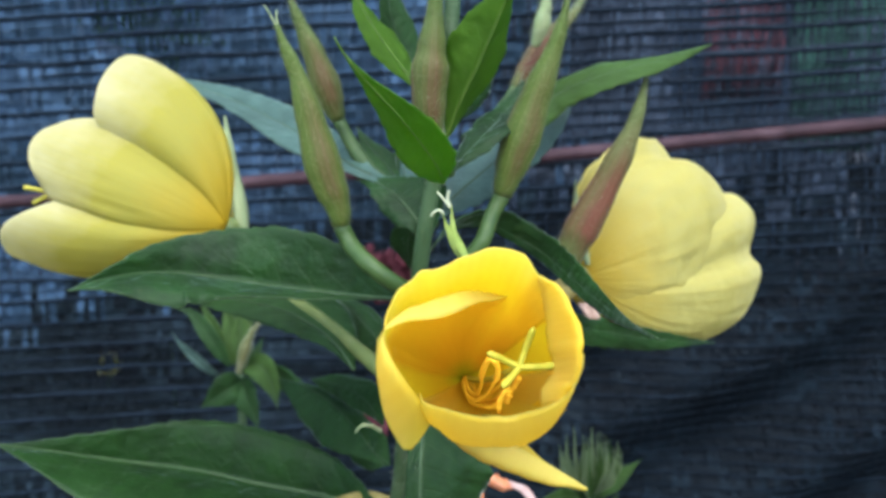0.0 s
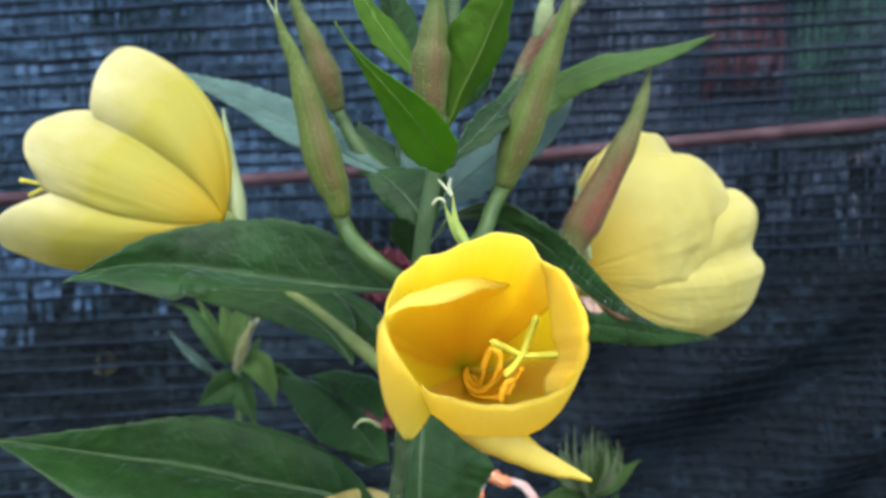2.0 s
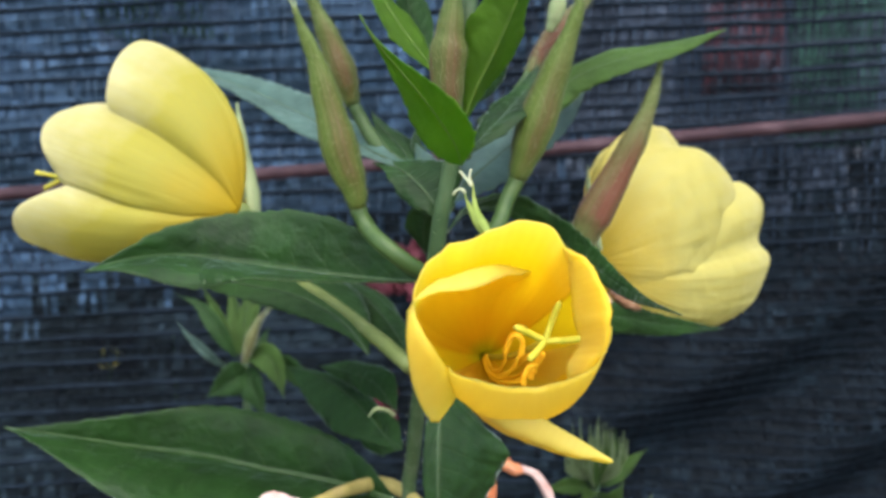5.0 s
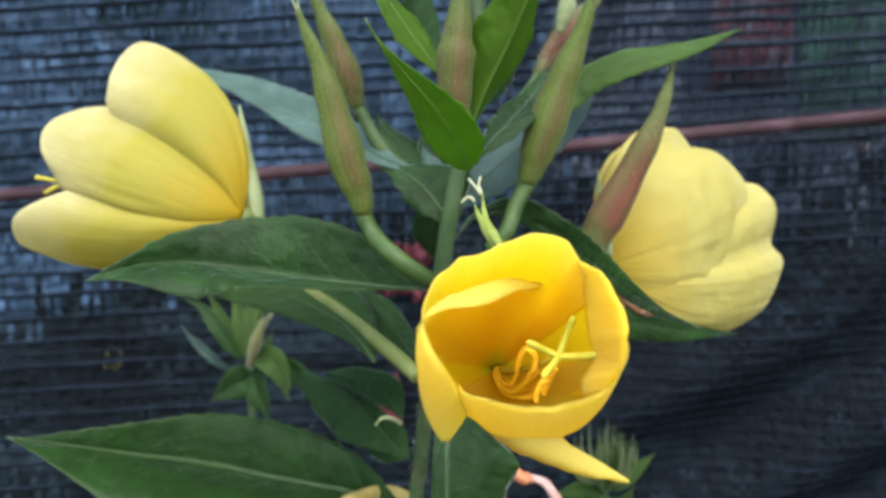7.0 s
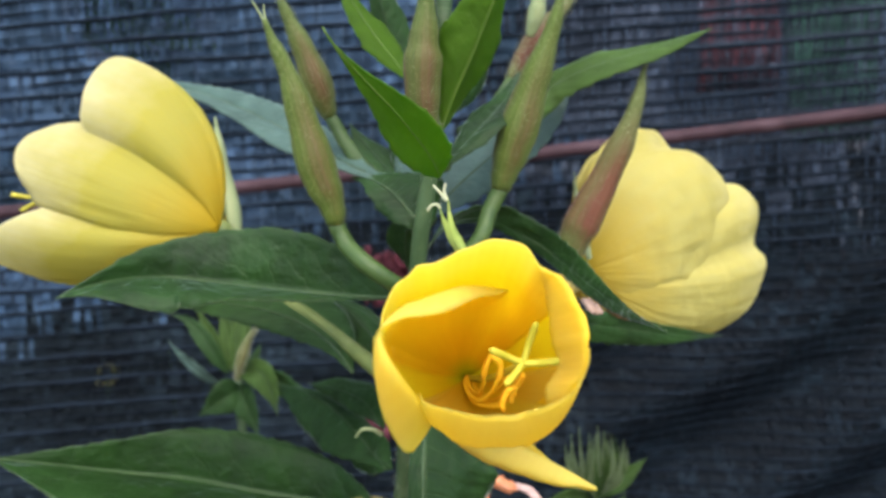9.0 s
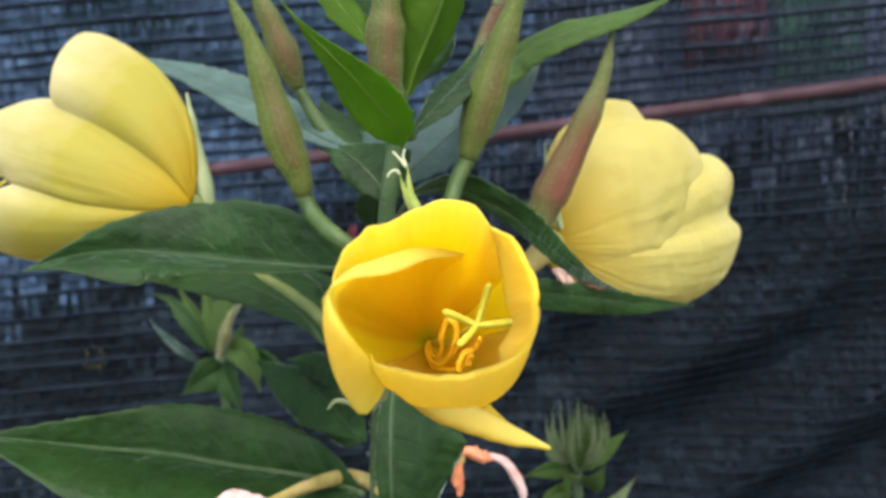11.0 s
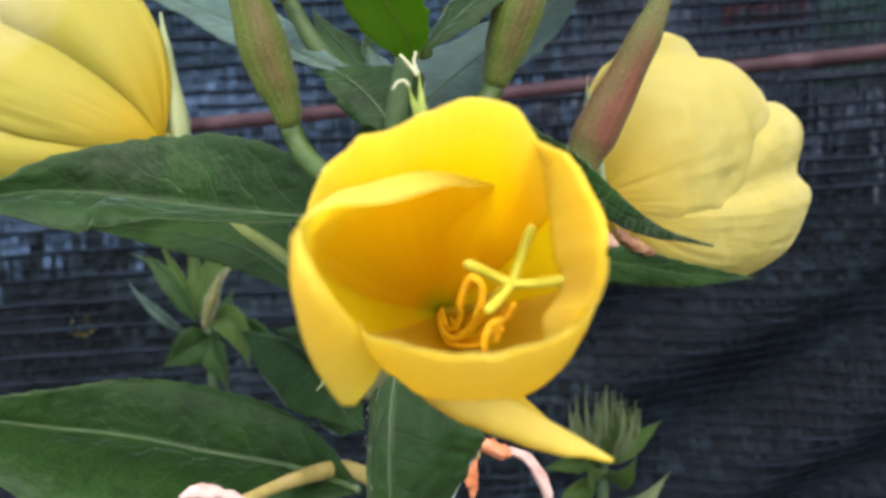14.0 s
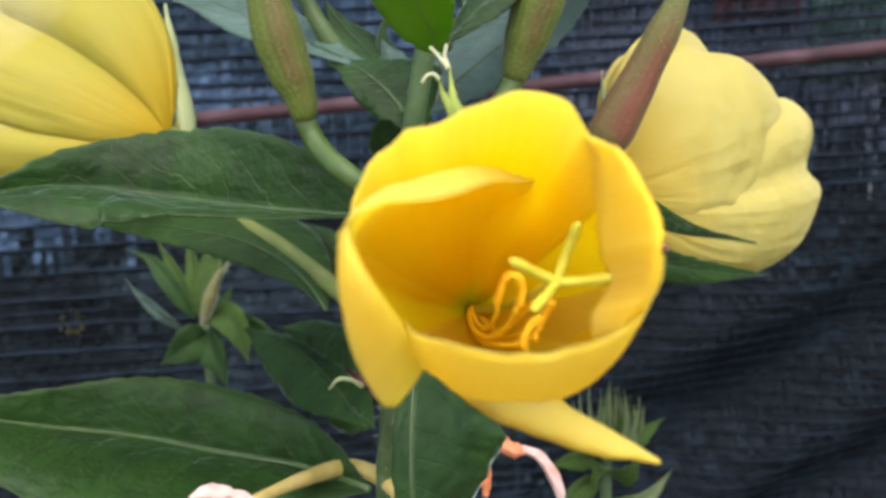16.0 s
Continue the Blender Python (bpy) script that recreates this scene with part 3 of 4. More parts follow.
# ---- the plant ----
ground()
shade_net()
rail()
BACKING = plain_material("tarpaulin", [(0.3, (0.015, 0.035, 0.075)), (0.5, (0.065, 0.110, 0.165)), (0.7, (0.145, 0.215, 0.295))], 9, 0.7, 0.5, 0.004)
RED = plain_material("red_cloth", [(0.35, (0.05, 0.016, 0.020)), (0.65, (0.19, 0.055, 0.065))], 30, 0.8, 0.5, 0.002)
RAG = plain_material("rag_red", [(0.35, (0.040, 0.008, 0.012)), (0.65, (0.085, 0.016, 0.024))], 60, 0.8, 0.4, 0.001)
GREEN = plain_material("green_cloth", [(0.35, (0.012, 0.05, 0.036)), (0.65, (0.06, 0.17, 0.12))], 25, 0.8, 0.5, 0.002)
WHITE = plain_material("weathered_paint", [(0.3, (0.20, 0.23, 0.25)), (0.7, (0.36, 0.39, 0.42))], 40, 0.6, 0.4, 0.001)
DARKCLOTH = plain_material("dark_sheet", [(0.3, (0.006, 0.008, 0.013)), (0.7, (0.022, 0.026, 0.036))], 12, 0.8, 0.5, 0.004)
# added backdrop: hides the open sky and gives the net's slits their bluish brightness
cloth("tarpaulin", -1.2, 1.3, -0.01, 1.05, 0.70, BACKING, "added blue-grey backing sheet behind the net, for the brightness beyond it", "tarpaulin", 1, 0.03)
# added dark backing that stands for the darkness behind the lower net
cloth("dark_sheet", -1.2, 1.3, 0.0, 0.40, 0.63, DARKCLOTH, "added dark backing sheet low behind the net", "sheet", 2, 0.02)
cloth("red_cloth", 0.178, 0.234, 0.515, 0.80, 0.60, RED, "faded red cloth hanging behind the net", "cloth", 3)
cloth("green_cloth", 0.242, 0.304, 0.48, 0.80, 0.605, GREEN, "dark green cloth hanging behind the net", "cloth", 4)
for x, wide, tall in ((0.318, 0.012, 0.72), (0.352, 0.010, 0.80)):
    bm = bmesh.new()
    bmesh.ops.create_cube(bm, size=1.0)
    bmesh.ops.scale(bm, vec=(wide, 0.012, tall), verts=bm.verts)
    bmesh.ops.translate(bm, vec=(x, 0.66, tall / 2), verts=bm.verts)
    bmesh.ops.bevel(bm, geom=bm.edges[:], offset=0.0015, segments=2, affect="EDGES")
    tagged(part("wooden_stake", bm, WHITE, smooth=False), "thin weathered whitish stake behind the net", "stake", "stakes behind the net")
for x0, x1, z0, z1 in ((-0.042, -0.013, 0.402, 0.430), (-0.052, -0.029, 0.330, 0.352)):
    tagged(cloth("red_rag", x0, x1, z0, z1, 0.459, RAG, "dull red scrap of cloth caught in the net", "rag", 5), group="red scraps in the net")

plant = tagged(new("evening_primrose"), "flowering evening primrose with yellow blooms, hairy buds and toothed leaves", "plant")
plant.location = (-0.006, 0.215, 0.0)
bpy.context.view_layer.update()


def joined(ob):
    """Hang a part that was built in place under the plant without moving it."""
    ob.matrix_parent_inverse = plant.matrix_world.inverted()
    return ob


stem_pts = [(-0.006, 0.215, -0.01), (-0.012, 0.216, 0.2), (-0.0123, 0.2140, 0.3820), (-0.0112, 0.2100, 0.4063), (-0.0075, 0.1900, 0.4454), (-0.0043, 0.1800, 0.4744), (-0.0011, 0.1790, 0.4925), (0.0009, 0.1790, 0.5088), (0.0019, 0.1800, 0.5247), (0.0022, 0.1820, 0.5429)]
stem = joined(part("stem", tube_mesh(stem_pts, lambda t: 0.0028 - 0.0011 * t, 60, 14, 0.05), STEM, plant, "upright ridged hairy green stem"))
fuzz(stem, stem_pts[2:], lambda t: 0.0024 - 0.0008 * t, 3, 500)

# leaves of the main stem
LEAVES = [
    (LEAF, (0.40, 0.70), [(-0.0085, 0.1830, 0.4616), (-0.0147, 0.1860, 0.4612), (-0.0218, 0.1900, 0.4611), (-0.0335, 0.1930, 0.4618), (-0.0475, 0.1950, 0.4633), (-0.0596, 0.1930, 0.4654), (-0.0673, 0.1880, 0.4665), (-0.0745, 0.1800, 0.4662), (-0.0785, 0.1750, 0.4650)], (-0.0441, 0.1980, 0.4759), (-0.0603, 0.1740, 0.4632), "broad dark green leaf held out level"),
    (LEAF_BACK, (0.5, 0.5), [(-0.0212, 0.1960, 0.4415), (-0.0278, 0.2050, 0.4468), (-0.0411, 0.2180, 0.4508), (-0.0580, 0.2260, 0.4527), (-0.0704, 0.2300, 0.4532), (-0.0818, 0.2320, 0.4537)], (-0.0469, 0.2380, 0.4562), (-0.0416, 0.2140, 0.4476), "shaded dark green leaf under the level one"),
    (LEAF, (0.45, 0.45), [(-0.0024, 0.1760, 0.4433), (-0.0040, 0.1680, 0.4381), (-0.0045, 0.1620, 0.4324), (-0.0046, 0.1590, 0.4259), (-0.0045, 0.1580, 0.4184), (-0.0045, 0.1600, 0.4050)], (0.0087, 0.1680, 0.4235), (-0.0073, 0.1600, 0.4274), "dark green leaf hanging beside the stem"),
    (LEAF_PALE, (0.5, 0.5), [(-0.0051, 0.1900, 0.4839), (-0.0180, 0.1950, 0.4887), (-0.0397, 0.2320, 0.4974), (-0.0635, 0.2620, 0.5066), (-0.0924, 0.2880, 0.5151)], (-0.0523, 0.2580, 0.5081), (-0.0527, 0.2360, 0.4989), "greyish green leaf with a bright margin"),
    (LEAF, (0.3, 0.5), [(-0.0040, 0.1840, 0.4707), (0.0014, 0.1870, 0.4766), (0.0111, 0.1980, 0.4762), (0.0234, 0.1980, 0.4695), (0.0316, 0.1630, 0.4645), (0.0336, 0.1290, 0.4664)], (0.0195, 0.1995, 0.4769), (0.0273, 0.1834, 0.4647), "arching dark green leaf"),
    (LEAF, (0.5, 0.5), [(0.0020, 0.1860, 0.4583), (0.0181, 0.1960, 0.4536), (0.0391, 0.2080, 0.4483), (0.0554, 0.2160, 0.4440), (0.0735, 0.2240, 0.4410)], (0.0368, 0.2065, 0.4523), (0.0364, 0.2065, 0.4448), ""),
    (LEAF_FRESH, (0.33, 0.33), [(0.0002, 0.1720, 0.4876), (-0.0016, 0.1640, 0.4922), (-0.0071, 0.1520, 0.5001), (-0.0128, 0.1450, 0.5066), (-0.0163, 0.1410, 0.5111), (-0.0174, 0.1400, 0.5133)], (-0.0005, 0.1560, 0.4987), (-0.0077, 0.1580, 0.4931), "fresh bright green upright leaf"),
    (LEAF_FRESH, (0.5, 0.5), [(-0.0050, 0.1860, 0.5066), (-0.0086, 0.1880, 0.5113), (-0.0134, 0.1900, 0.5178), (-0.0176, 0.1920, 0.5244), (-0.0201, 0.1940, 0.5293)], (-0.0117, 0.1960, 0.5202), (-0.0176, 0.1880, 0.5187), ""),
    (LEAF_BACK, (0.5, 0.5), [(-0.0054, 0.1970, 0.5066), (-0.0088, 0.2000, 0.5147), (-0.0113, 0.2000, 0.5219), (-0.0127, 0.2000, 0.5291), (-0.0136, 0.2000, 0.5344)], (-0.0077, 0.2040, 0.5237), (-0.0148, 0.2020, 0.5234), ""),
    (LEAF_FRESH, (0.45, 0.45), [(0.0005, 0.1780, 0.4963), (0.0032, 0.1760, 0.5034), (0.0065, 0.1740, 0.5102), (0.0101, 0.1720, 0.5184), (0.0125, 0.1700, 0.5242), (0.0143, 0.1700, 0.5288)], (0.0016, 0.1760, 0.5163), (0.0121, 0.1780, 0.5143), "bright green upright leaf with a pale midrib"),
    (LEAF, (0.5, 0.5), [(0.0029, 0.1900, 0.4998), (0.0056, 0.1930, 0.5052), (0.0085, 0.1970, 0.5102), (0.0110, 0.2000, 0.5165)], (0.0055, 0.2000, 0.5110), (0.0120, 0.2000, 0.5092), ""),
    (LEAF, (0.5, 0.5), [(0.0002, 0.1800, 0.4883), (0.0042, 0.1820, 0.4925), (0.0096, 0.1860, 0.4977), (0.0153, 0.1960, 0.5035), (0.0191, 0.2040, 0.5096)], (0.0080, 0.1920, 0.4998), (0.0125, 0.1820, 0.4962), ""),
    (LEAF_PALE, (0.5, 0.5), [(-0.0035, 0.1900, 0.4776), (0.0053, 0.2000, 0.4849), (0.0153, 0.2080, 0.4923), (0.0264, 0.2140, 0.4995), (0.0333, 0.2180, 0.5059)], (0.0105, 0.2180, 0.4968), (0.0170, 0.2040, 0.4859), "pale greyish green leaf"),
    (LEAF_YOUNG, (0.45, 0.5), [(0.0158, 0.1900, 0.4968), (0.0221, 0.2000, 0.5021), (0.0275, 0.2030, 0.5066), (0.0364, 0.2000, 0.5104), (0.0505, 0.1950, 0.5139), (0.0589, 0.1910, 0.5167)], (0.0405, 0.2060, 0.5149), (0.0376, 0.1960, 0.5071), ""),
    (LEAF, (0.5, 0.45), [(-0.0027, 0.1800, 0.4751), (-0.0059, 0.1820, 0.4796), (-0.0102, 0.1860, 0.4839), (-0.0149, 0.1900, 0.4867), (-0.0195, 0.1930, 0.4870)], (-0.0080, 0.2000, 0.4912), (-0.0121, 0.1830, 0.4800), ""),
    (LEAF_PALE, (0.5, 0.45), [(-0.0044, 0.1840, 0.4747), (-0.0054, 0.1870, 0.4790), (-0.0069, 0.1900, 0.4834), (-0.0085, 0.1940, 0.4874), (-0.0097, 0.2000, 0.4911)], (-0.0100, 0.1960, 0.4834), (-0.0024, 0.1900, 0.4830), ""),
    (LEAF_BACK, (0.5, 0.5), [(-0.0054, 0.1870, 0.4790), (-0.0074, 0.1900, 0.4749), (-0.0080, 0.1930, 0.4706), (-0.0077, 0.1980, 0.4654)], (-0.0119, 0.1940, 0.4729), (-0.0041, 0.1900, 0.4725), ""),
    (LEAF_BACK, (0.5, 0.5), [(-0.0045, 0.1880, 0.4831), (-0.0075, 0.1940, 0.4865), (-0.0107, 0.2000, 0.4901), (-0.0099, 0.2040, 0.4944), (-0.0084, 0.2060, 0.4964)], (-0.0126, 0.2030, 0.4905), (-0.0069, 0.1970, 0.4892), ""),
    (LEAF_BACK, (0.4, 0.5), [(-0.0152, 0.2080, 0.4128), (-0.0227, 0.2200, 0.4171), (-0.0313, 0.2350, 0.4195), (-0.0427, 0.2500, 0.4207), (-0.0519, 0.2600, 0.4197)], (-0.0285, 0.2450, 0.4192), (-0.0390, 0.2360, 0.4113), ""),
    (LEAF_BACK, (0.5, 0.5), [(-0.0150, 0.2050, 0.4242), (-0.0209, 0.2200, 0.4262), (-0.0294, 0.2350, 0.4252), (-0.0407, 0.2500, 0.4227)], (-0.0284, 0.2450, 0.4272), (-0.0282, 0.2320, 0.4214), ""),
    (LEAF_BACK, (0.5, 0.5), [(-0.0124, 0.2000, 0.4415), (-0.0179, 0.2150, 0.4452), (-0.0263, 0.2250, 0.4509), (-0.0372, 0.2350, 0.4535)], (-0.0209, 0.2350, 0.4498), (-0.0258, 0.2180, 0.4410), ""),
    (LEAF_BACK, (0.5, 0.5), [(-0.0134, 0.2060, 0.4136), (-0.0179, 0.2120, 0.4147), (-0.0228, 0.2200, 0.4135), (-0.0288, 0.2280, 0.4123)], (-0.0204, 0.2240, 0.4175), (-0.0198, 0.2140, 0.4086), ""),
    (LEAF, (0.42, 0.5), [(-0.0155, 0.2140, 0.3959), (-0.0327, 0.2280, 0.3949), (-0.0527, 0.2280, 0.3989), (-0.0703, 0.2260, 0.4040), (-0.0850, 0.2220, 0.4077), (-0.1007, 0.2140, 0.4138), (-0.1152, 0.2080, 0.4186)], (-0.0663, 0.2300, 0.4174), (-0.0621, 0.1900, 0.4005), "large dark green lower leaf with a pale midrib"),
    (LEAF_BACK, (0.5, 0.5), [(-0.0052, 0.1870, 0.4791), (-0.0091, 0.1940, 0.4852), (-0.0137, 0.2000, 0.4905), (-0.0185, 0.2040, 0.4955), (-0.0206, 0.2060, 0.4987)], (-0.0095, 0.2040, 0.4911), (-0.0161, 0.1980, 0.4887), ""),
]
for i, (mat, peaks, mid, far, near, text) in enumerate(LEAVES):
    joined(leaf(plant, mid, far, near, mat, peaks, seed=i + 1, label=text))

# buds
joined(bud(plant, [(-0.0224, 0.1860, 0.4774), (-0.0229, 0.1860, 0.4810), (-0.0257, 0.1860, 0.4892), (-0.0284, 0.1860, 0.4997), (-0.0311, 0.1860, 0.5094), (-0.0339, 0.1860, 0.5162), (-0.0354, 0.1860, 0.5204)], 0.0042, BUD, 0.24, [(-0.0062, 0.1855, 0.4622), (-0.0107, 0.1800, 0.4658), (-0.0154, 0.1800, 0.4693), (-0.0193, 0.1840, 0.4722), (-0.0215, 0.1860, 0.4753), (-0.0223, 0.1860, 0.4776)], 0.0020, 1, "long hairy green bud flushed with russet"))
joined(bud(plant, [(-0.0250, 0.2050, 0.5003), (-0.0259, 0.2050, 0.5032), (-0.0283, 0.2050, 0.5101), (-0.0307, 0.2050, 0.5164), (-0.0331, 0.2050, 0.5219), (-0.0361, 0.2050, 0.5293)], 0.0034, BUD_MID, 0.22, [(-0.0022, 0.1860, 0.4774), (-0.0078, 0.1920, 0.4820), (-0.0161, 0.1980, 0.4878), (-0.0210, 0.2030, 0.4936), (-0.0238, 0.2050, 0.4984), (-0.0250, 0.2050, 0.5005)], 0.0019, 2, "hairy bud striped green and russet"))
joined(bud(plant, [(-0.0012, 0.1770, 0.4950), (-0.0024, 0.1752, 0.4995), (-0.0028, 0.1750, 0.5060), (-0.0025, 0.1750, 0.5119), (-0.0019, 0.1750, 0.5188), (-0.0014, 0.1750, 0.5251), (-0.0010, 0.1750, 0.5302)], 0.0038, BUD_MID, 0.36, [(0.0012, 0.1815, 0.4890), (0.0004, 0.1795, 0.4922), (-0.0012, 0.1770, 0.4952)], 0.0016, 3, "upright bud striped green and russet"))
joined(bud(plant, [(0.0131, 0.1880, 0.4838), (0.0139, 0.1880, 0.4868), (0.0162, 0.1880, 0.4939), (0.0196, 0.1880, 0.5038), (0.0230, 0.1880, 0.5130), (0.0252, 0.1880, 0.5193), (0.0267, 0.1880, 0.5260)], 0.0042, BUD, 0.24, [(0.0049, 0.1840, 0.4699), (0.0085, 0.1840, 0.4740), (0.0106, 0.1870, 0.4791), (0.0123, 0.1880, 0.4823), (0.0131, 0.1880, 0.4840)], 0.0018, 4, "long hairy green bud flushed with russet"))
joined(bud(plant, [(0.0170, 0.2050, 0.5076), (0.0195, 0.2070, 0.5118), (0.0256, 0.2100, 0.5200), (0.0310, 0.2120, 0.5254), (0.0352, 0.2150, 0.5315)], 0.0027, BUD_RED, 0.30, [(0.0050, 0.1900, 0.4962), (0.0107, 0.1960, 0.4999), (0.0147, 0.2020, 0.5043), (0.0170, 0.2050, 0.5078)], 0.0014, 5, "slender purplish bud"))
joined(bud(plant, [(0.0210, 0.2000, 0.5171), (0.0225, 0.2000, 0.5219), (0.0236, 0.2000, 0.5273), (0.0244, 0.2000, 0.5321)], 0.0020, BUD_PALE, 0.3, (), 0.001, 6, "slim pale green bud"))

# ---- the open flower that faces the camera ----
throat = Vector((0.0039, 0.1470, 0.4546))
tube = joined(part("flower", tube_mesh([(-0.0057, 0.1810, 0.4582), (-0.0017, 0.1760, 0.4519), (0.0023, 0.1600, 0.4515), throat], profile((0, 0.0014), (0.6, 0.0016), (1, 0.0023)), 20, 12), STALK, plant, "golden yellow flower, half open, with orange anthers"))
mouth = Vector((0.0054, 0.1135, 0.4697))
axis, up = mouth - throat, (0, 0, 1)
G = PETAL_FRONT
rim_petal(tube, throat, axis, [(-0.0085, 0.1160, 0.4678), (-0.0074, 0.1170, 0.4752), (-0.0038, 0.1170, 0.4790), (-0.0017, 0.1170, 0.4796), (0.0008, 0.1170, 0.4803), (0.0029, 0.1170, 0.4816), (0.0067, 0.1170, 0.4828), (0.0107, 0.1170, 0.4820), (0.0125, 0.1175, 0.4805), (0.0136, 0.1180, 0.4786), (0.0167, 0.1210, 0.4732)], G, belly=0.86, seed=1, soft=4)
rim_petal(tube, throat, axis, [(0.0160, 0.1480, 0.4627), (0.0133, 0.1430, 0.4686), (0.0105, 0.1340, 0.4723), (0.0096, 0.1285, 0.4735), (0.0078, 0.1260, 0.4745), (0.0055, 0.1235, 0.4753), (0.0033, 0.1210, 0.4758), (0.0009, 0.1185, 0.4760), (-0.0014, 0.1165, 0.4758), (-0.0036, 0.1145, 0.4753), (-0.0055, 0.1130, 0.4748), (-0.0078, 0.1105, 0.4727), (-0.0070, 0.1085, 0.4700), (-0.0056, 0.1085, 0.4670), (-0.0038, 0.1108, 0.4638), (-0.0022, 0.1150, 0.4598), (-0.0015, 0.1200, 0.4570)], G,
          [(0.0160, 0.1482, 0.4626), (0.0133, 0.1432, 0.4684), (0.0105, 0.1340, 0.4722), (0.0096, 0.1275, 0.4736), (0.0080, 0.1240, 0.4739), (0.0059, 0.1210, 0.4743), (0.0042, 0.1180, 0.4744), (0.0022, 0.1150, 0.4742), (0.0003, 0.1130, 0.4739), (-0.0023, 0.1115, 0.4738), (-0.0046, 0.1105, 0.4739), (-0.0083, 0.1108, 0.4722), (-0.0088, 0.1110, 0.4700), (-0.0089, 0.1110, 0.4660), (-0.0082, 0.1130, 0.4605), (-0.0068, 0.1155, 0.4558), (-0.0050, 0.1175, 0.4529), (-0.0027, 0.1205, 0.4546)], belly=1.05, seed=3, soft=6, flare=0.38)
rim_petal(tube, throat, axis, [(0.0132, 0.1175, 0.4793), (0.0155, 0.1160, 0.4783), (0.0179, 0.1145, 0.4751), (0.0190, 0.1120, 0.4707), (0.0187, 0.1120, 0.4661), (0.0167, 0.1138, 0.4617)], G,
          [(0.0133, 0.1185, 0.4784), (0.0147, 0.1215, 0.4735), (0.0152, 0.1215, 0.4685), (0.0159, 0.1200, 0.4641), (0.0141, 0.1190, 0.4614), (0.0143, 0.1180, 0.4594)], belly=1.1, seed=2, soft=5)
rim_petal(tube, throat, axis, [(-0.0016, 0.1250, 0.4548), (0.0013, 0.1210, 0.4539), (0.0049, 0.1180, 0.4518), (0.0105, 0.1165, 0.4499), (0.0161, 0.1160, 0.4484), (0.0208, 0.1165, 0.4475)], PETAL_OUTER,
          [(-0.0008, 0.1220, 0.4577), (0.0029, 0.1185, 0.4570), (0.0077, 0.1170, 0.4555), (0.0117, 0.1170, 0.4532), (0.0162, 0.1168, 0.4506), (0.0208, 0.1168, 0.4476)], belly=1.05, seed=4)
rim_petal(tube, throat, axis, [(-0.0036, 0.1150, 0.4622), (-0.0025, 0.1105, 0.4626), (-0.0007, 0.1095, 0.4621), (0.0011, 0.1095, 0.4618), (0.0034, 0.1100, 0.4608), (0.0076, 0.1100, 0.4607), (0.0110, 0.1105, 0.4610), (0.0150, 0.1100, 0.4624), (0.0182, 0.1110, 0.4652), (0.0191, 0.1120, 0.4688)], PETAL_OUTER, belly=(1.1, 2.15), lean=0.5, roll=0.0, seed=5)

n_ax = axis.normalized()
part("throat", tube_mesh([throat - n_ax * 0.003, throat - n_ax * 0.001, throat + n_ax * 0.0001], profile((0, 0.0021), (0.7, 0.0020), (1, 0.0005)), 12, 16), THROAT, tube, "greenish yellow throat")
centre = Vector((0.0113, 0.1220, 0.4641))
part("style", tube_mesh([throat, throat.lerp(centre, 0.5) + Vector((0, 0, -0.001)), centre], lambda t: 0.00055, 12, 8), STIGMA, tube)
LOBES = [
    [(0.0113, 0.1220, 0.4641), (0.0123, 0.1222, 0.4671), (0.0132, 0.1210, 0.4703)],
    [(0.0113, 0.1220, 0.4641), (0.0092, 0.1215, 0.4652), (0.0065, 0.1200, 0.4668)],
    [(0.0113, 0.1220, 0.4641), (0.0139, 0.1210, 0.4644), (0.0163, 0.1190, 0.4652)],
    [(0.0113, 0.1220, 0.4641), (0.0101, 0.1205, 0.4631), (0.0085, 0.1180, 0.4623)],
]
for pts in LOBES:
    part("stigma_lobe", tube_mesh(pts, profile((0, 0.00050), (0.3, 0.00050), (0.8, 0.00056), (0.95, 0.00048), (1, 0.0002)), 14, 10), STIGMA, tube, "lime yellow stigma lobe")
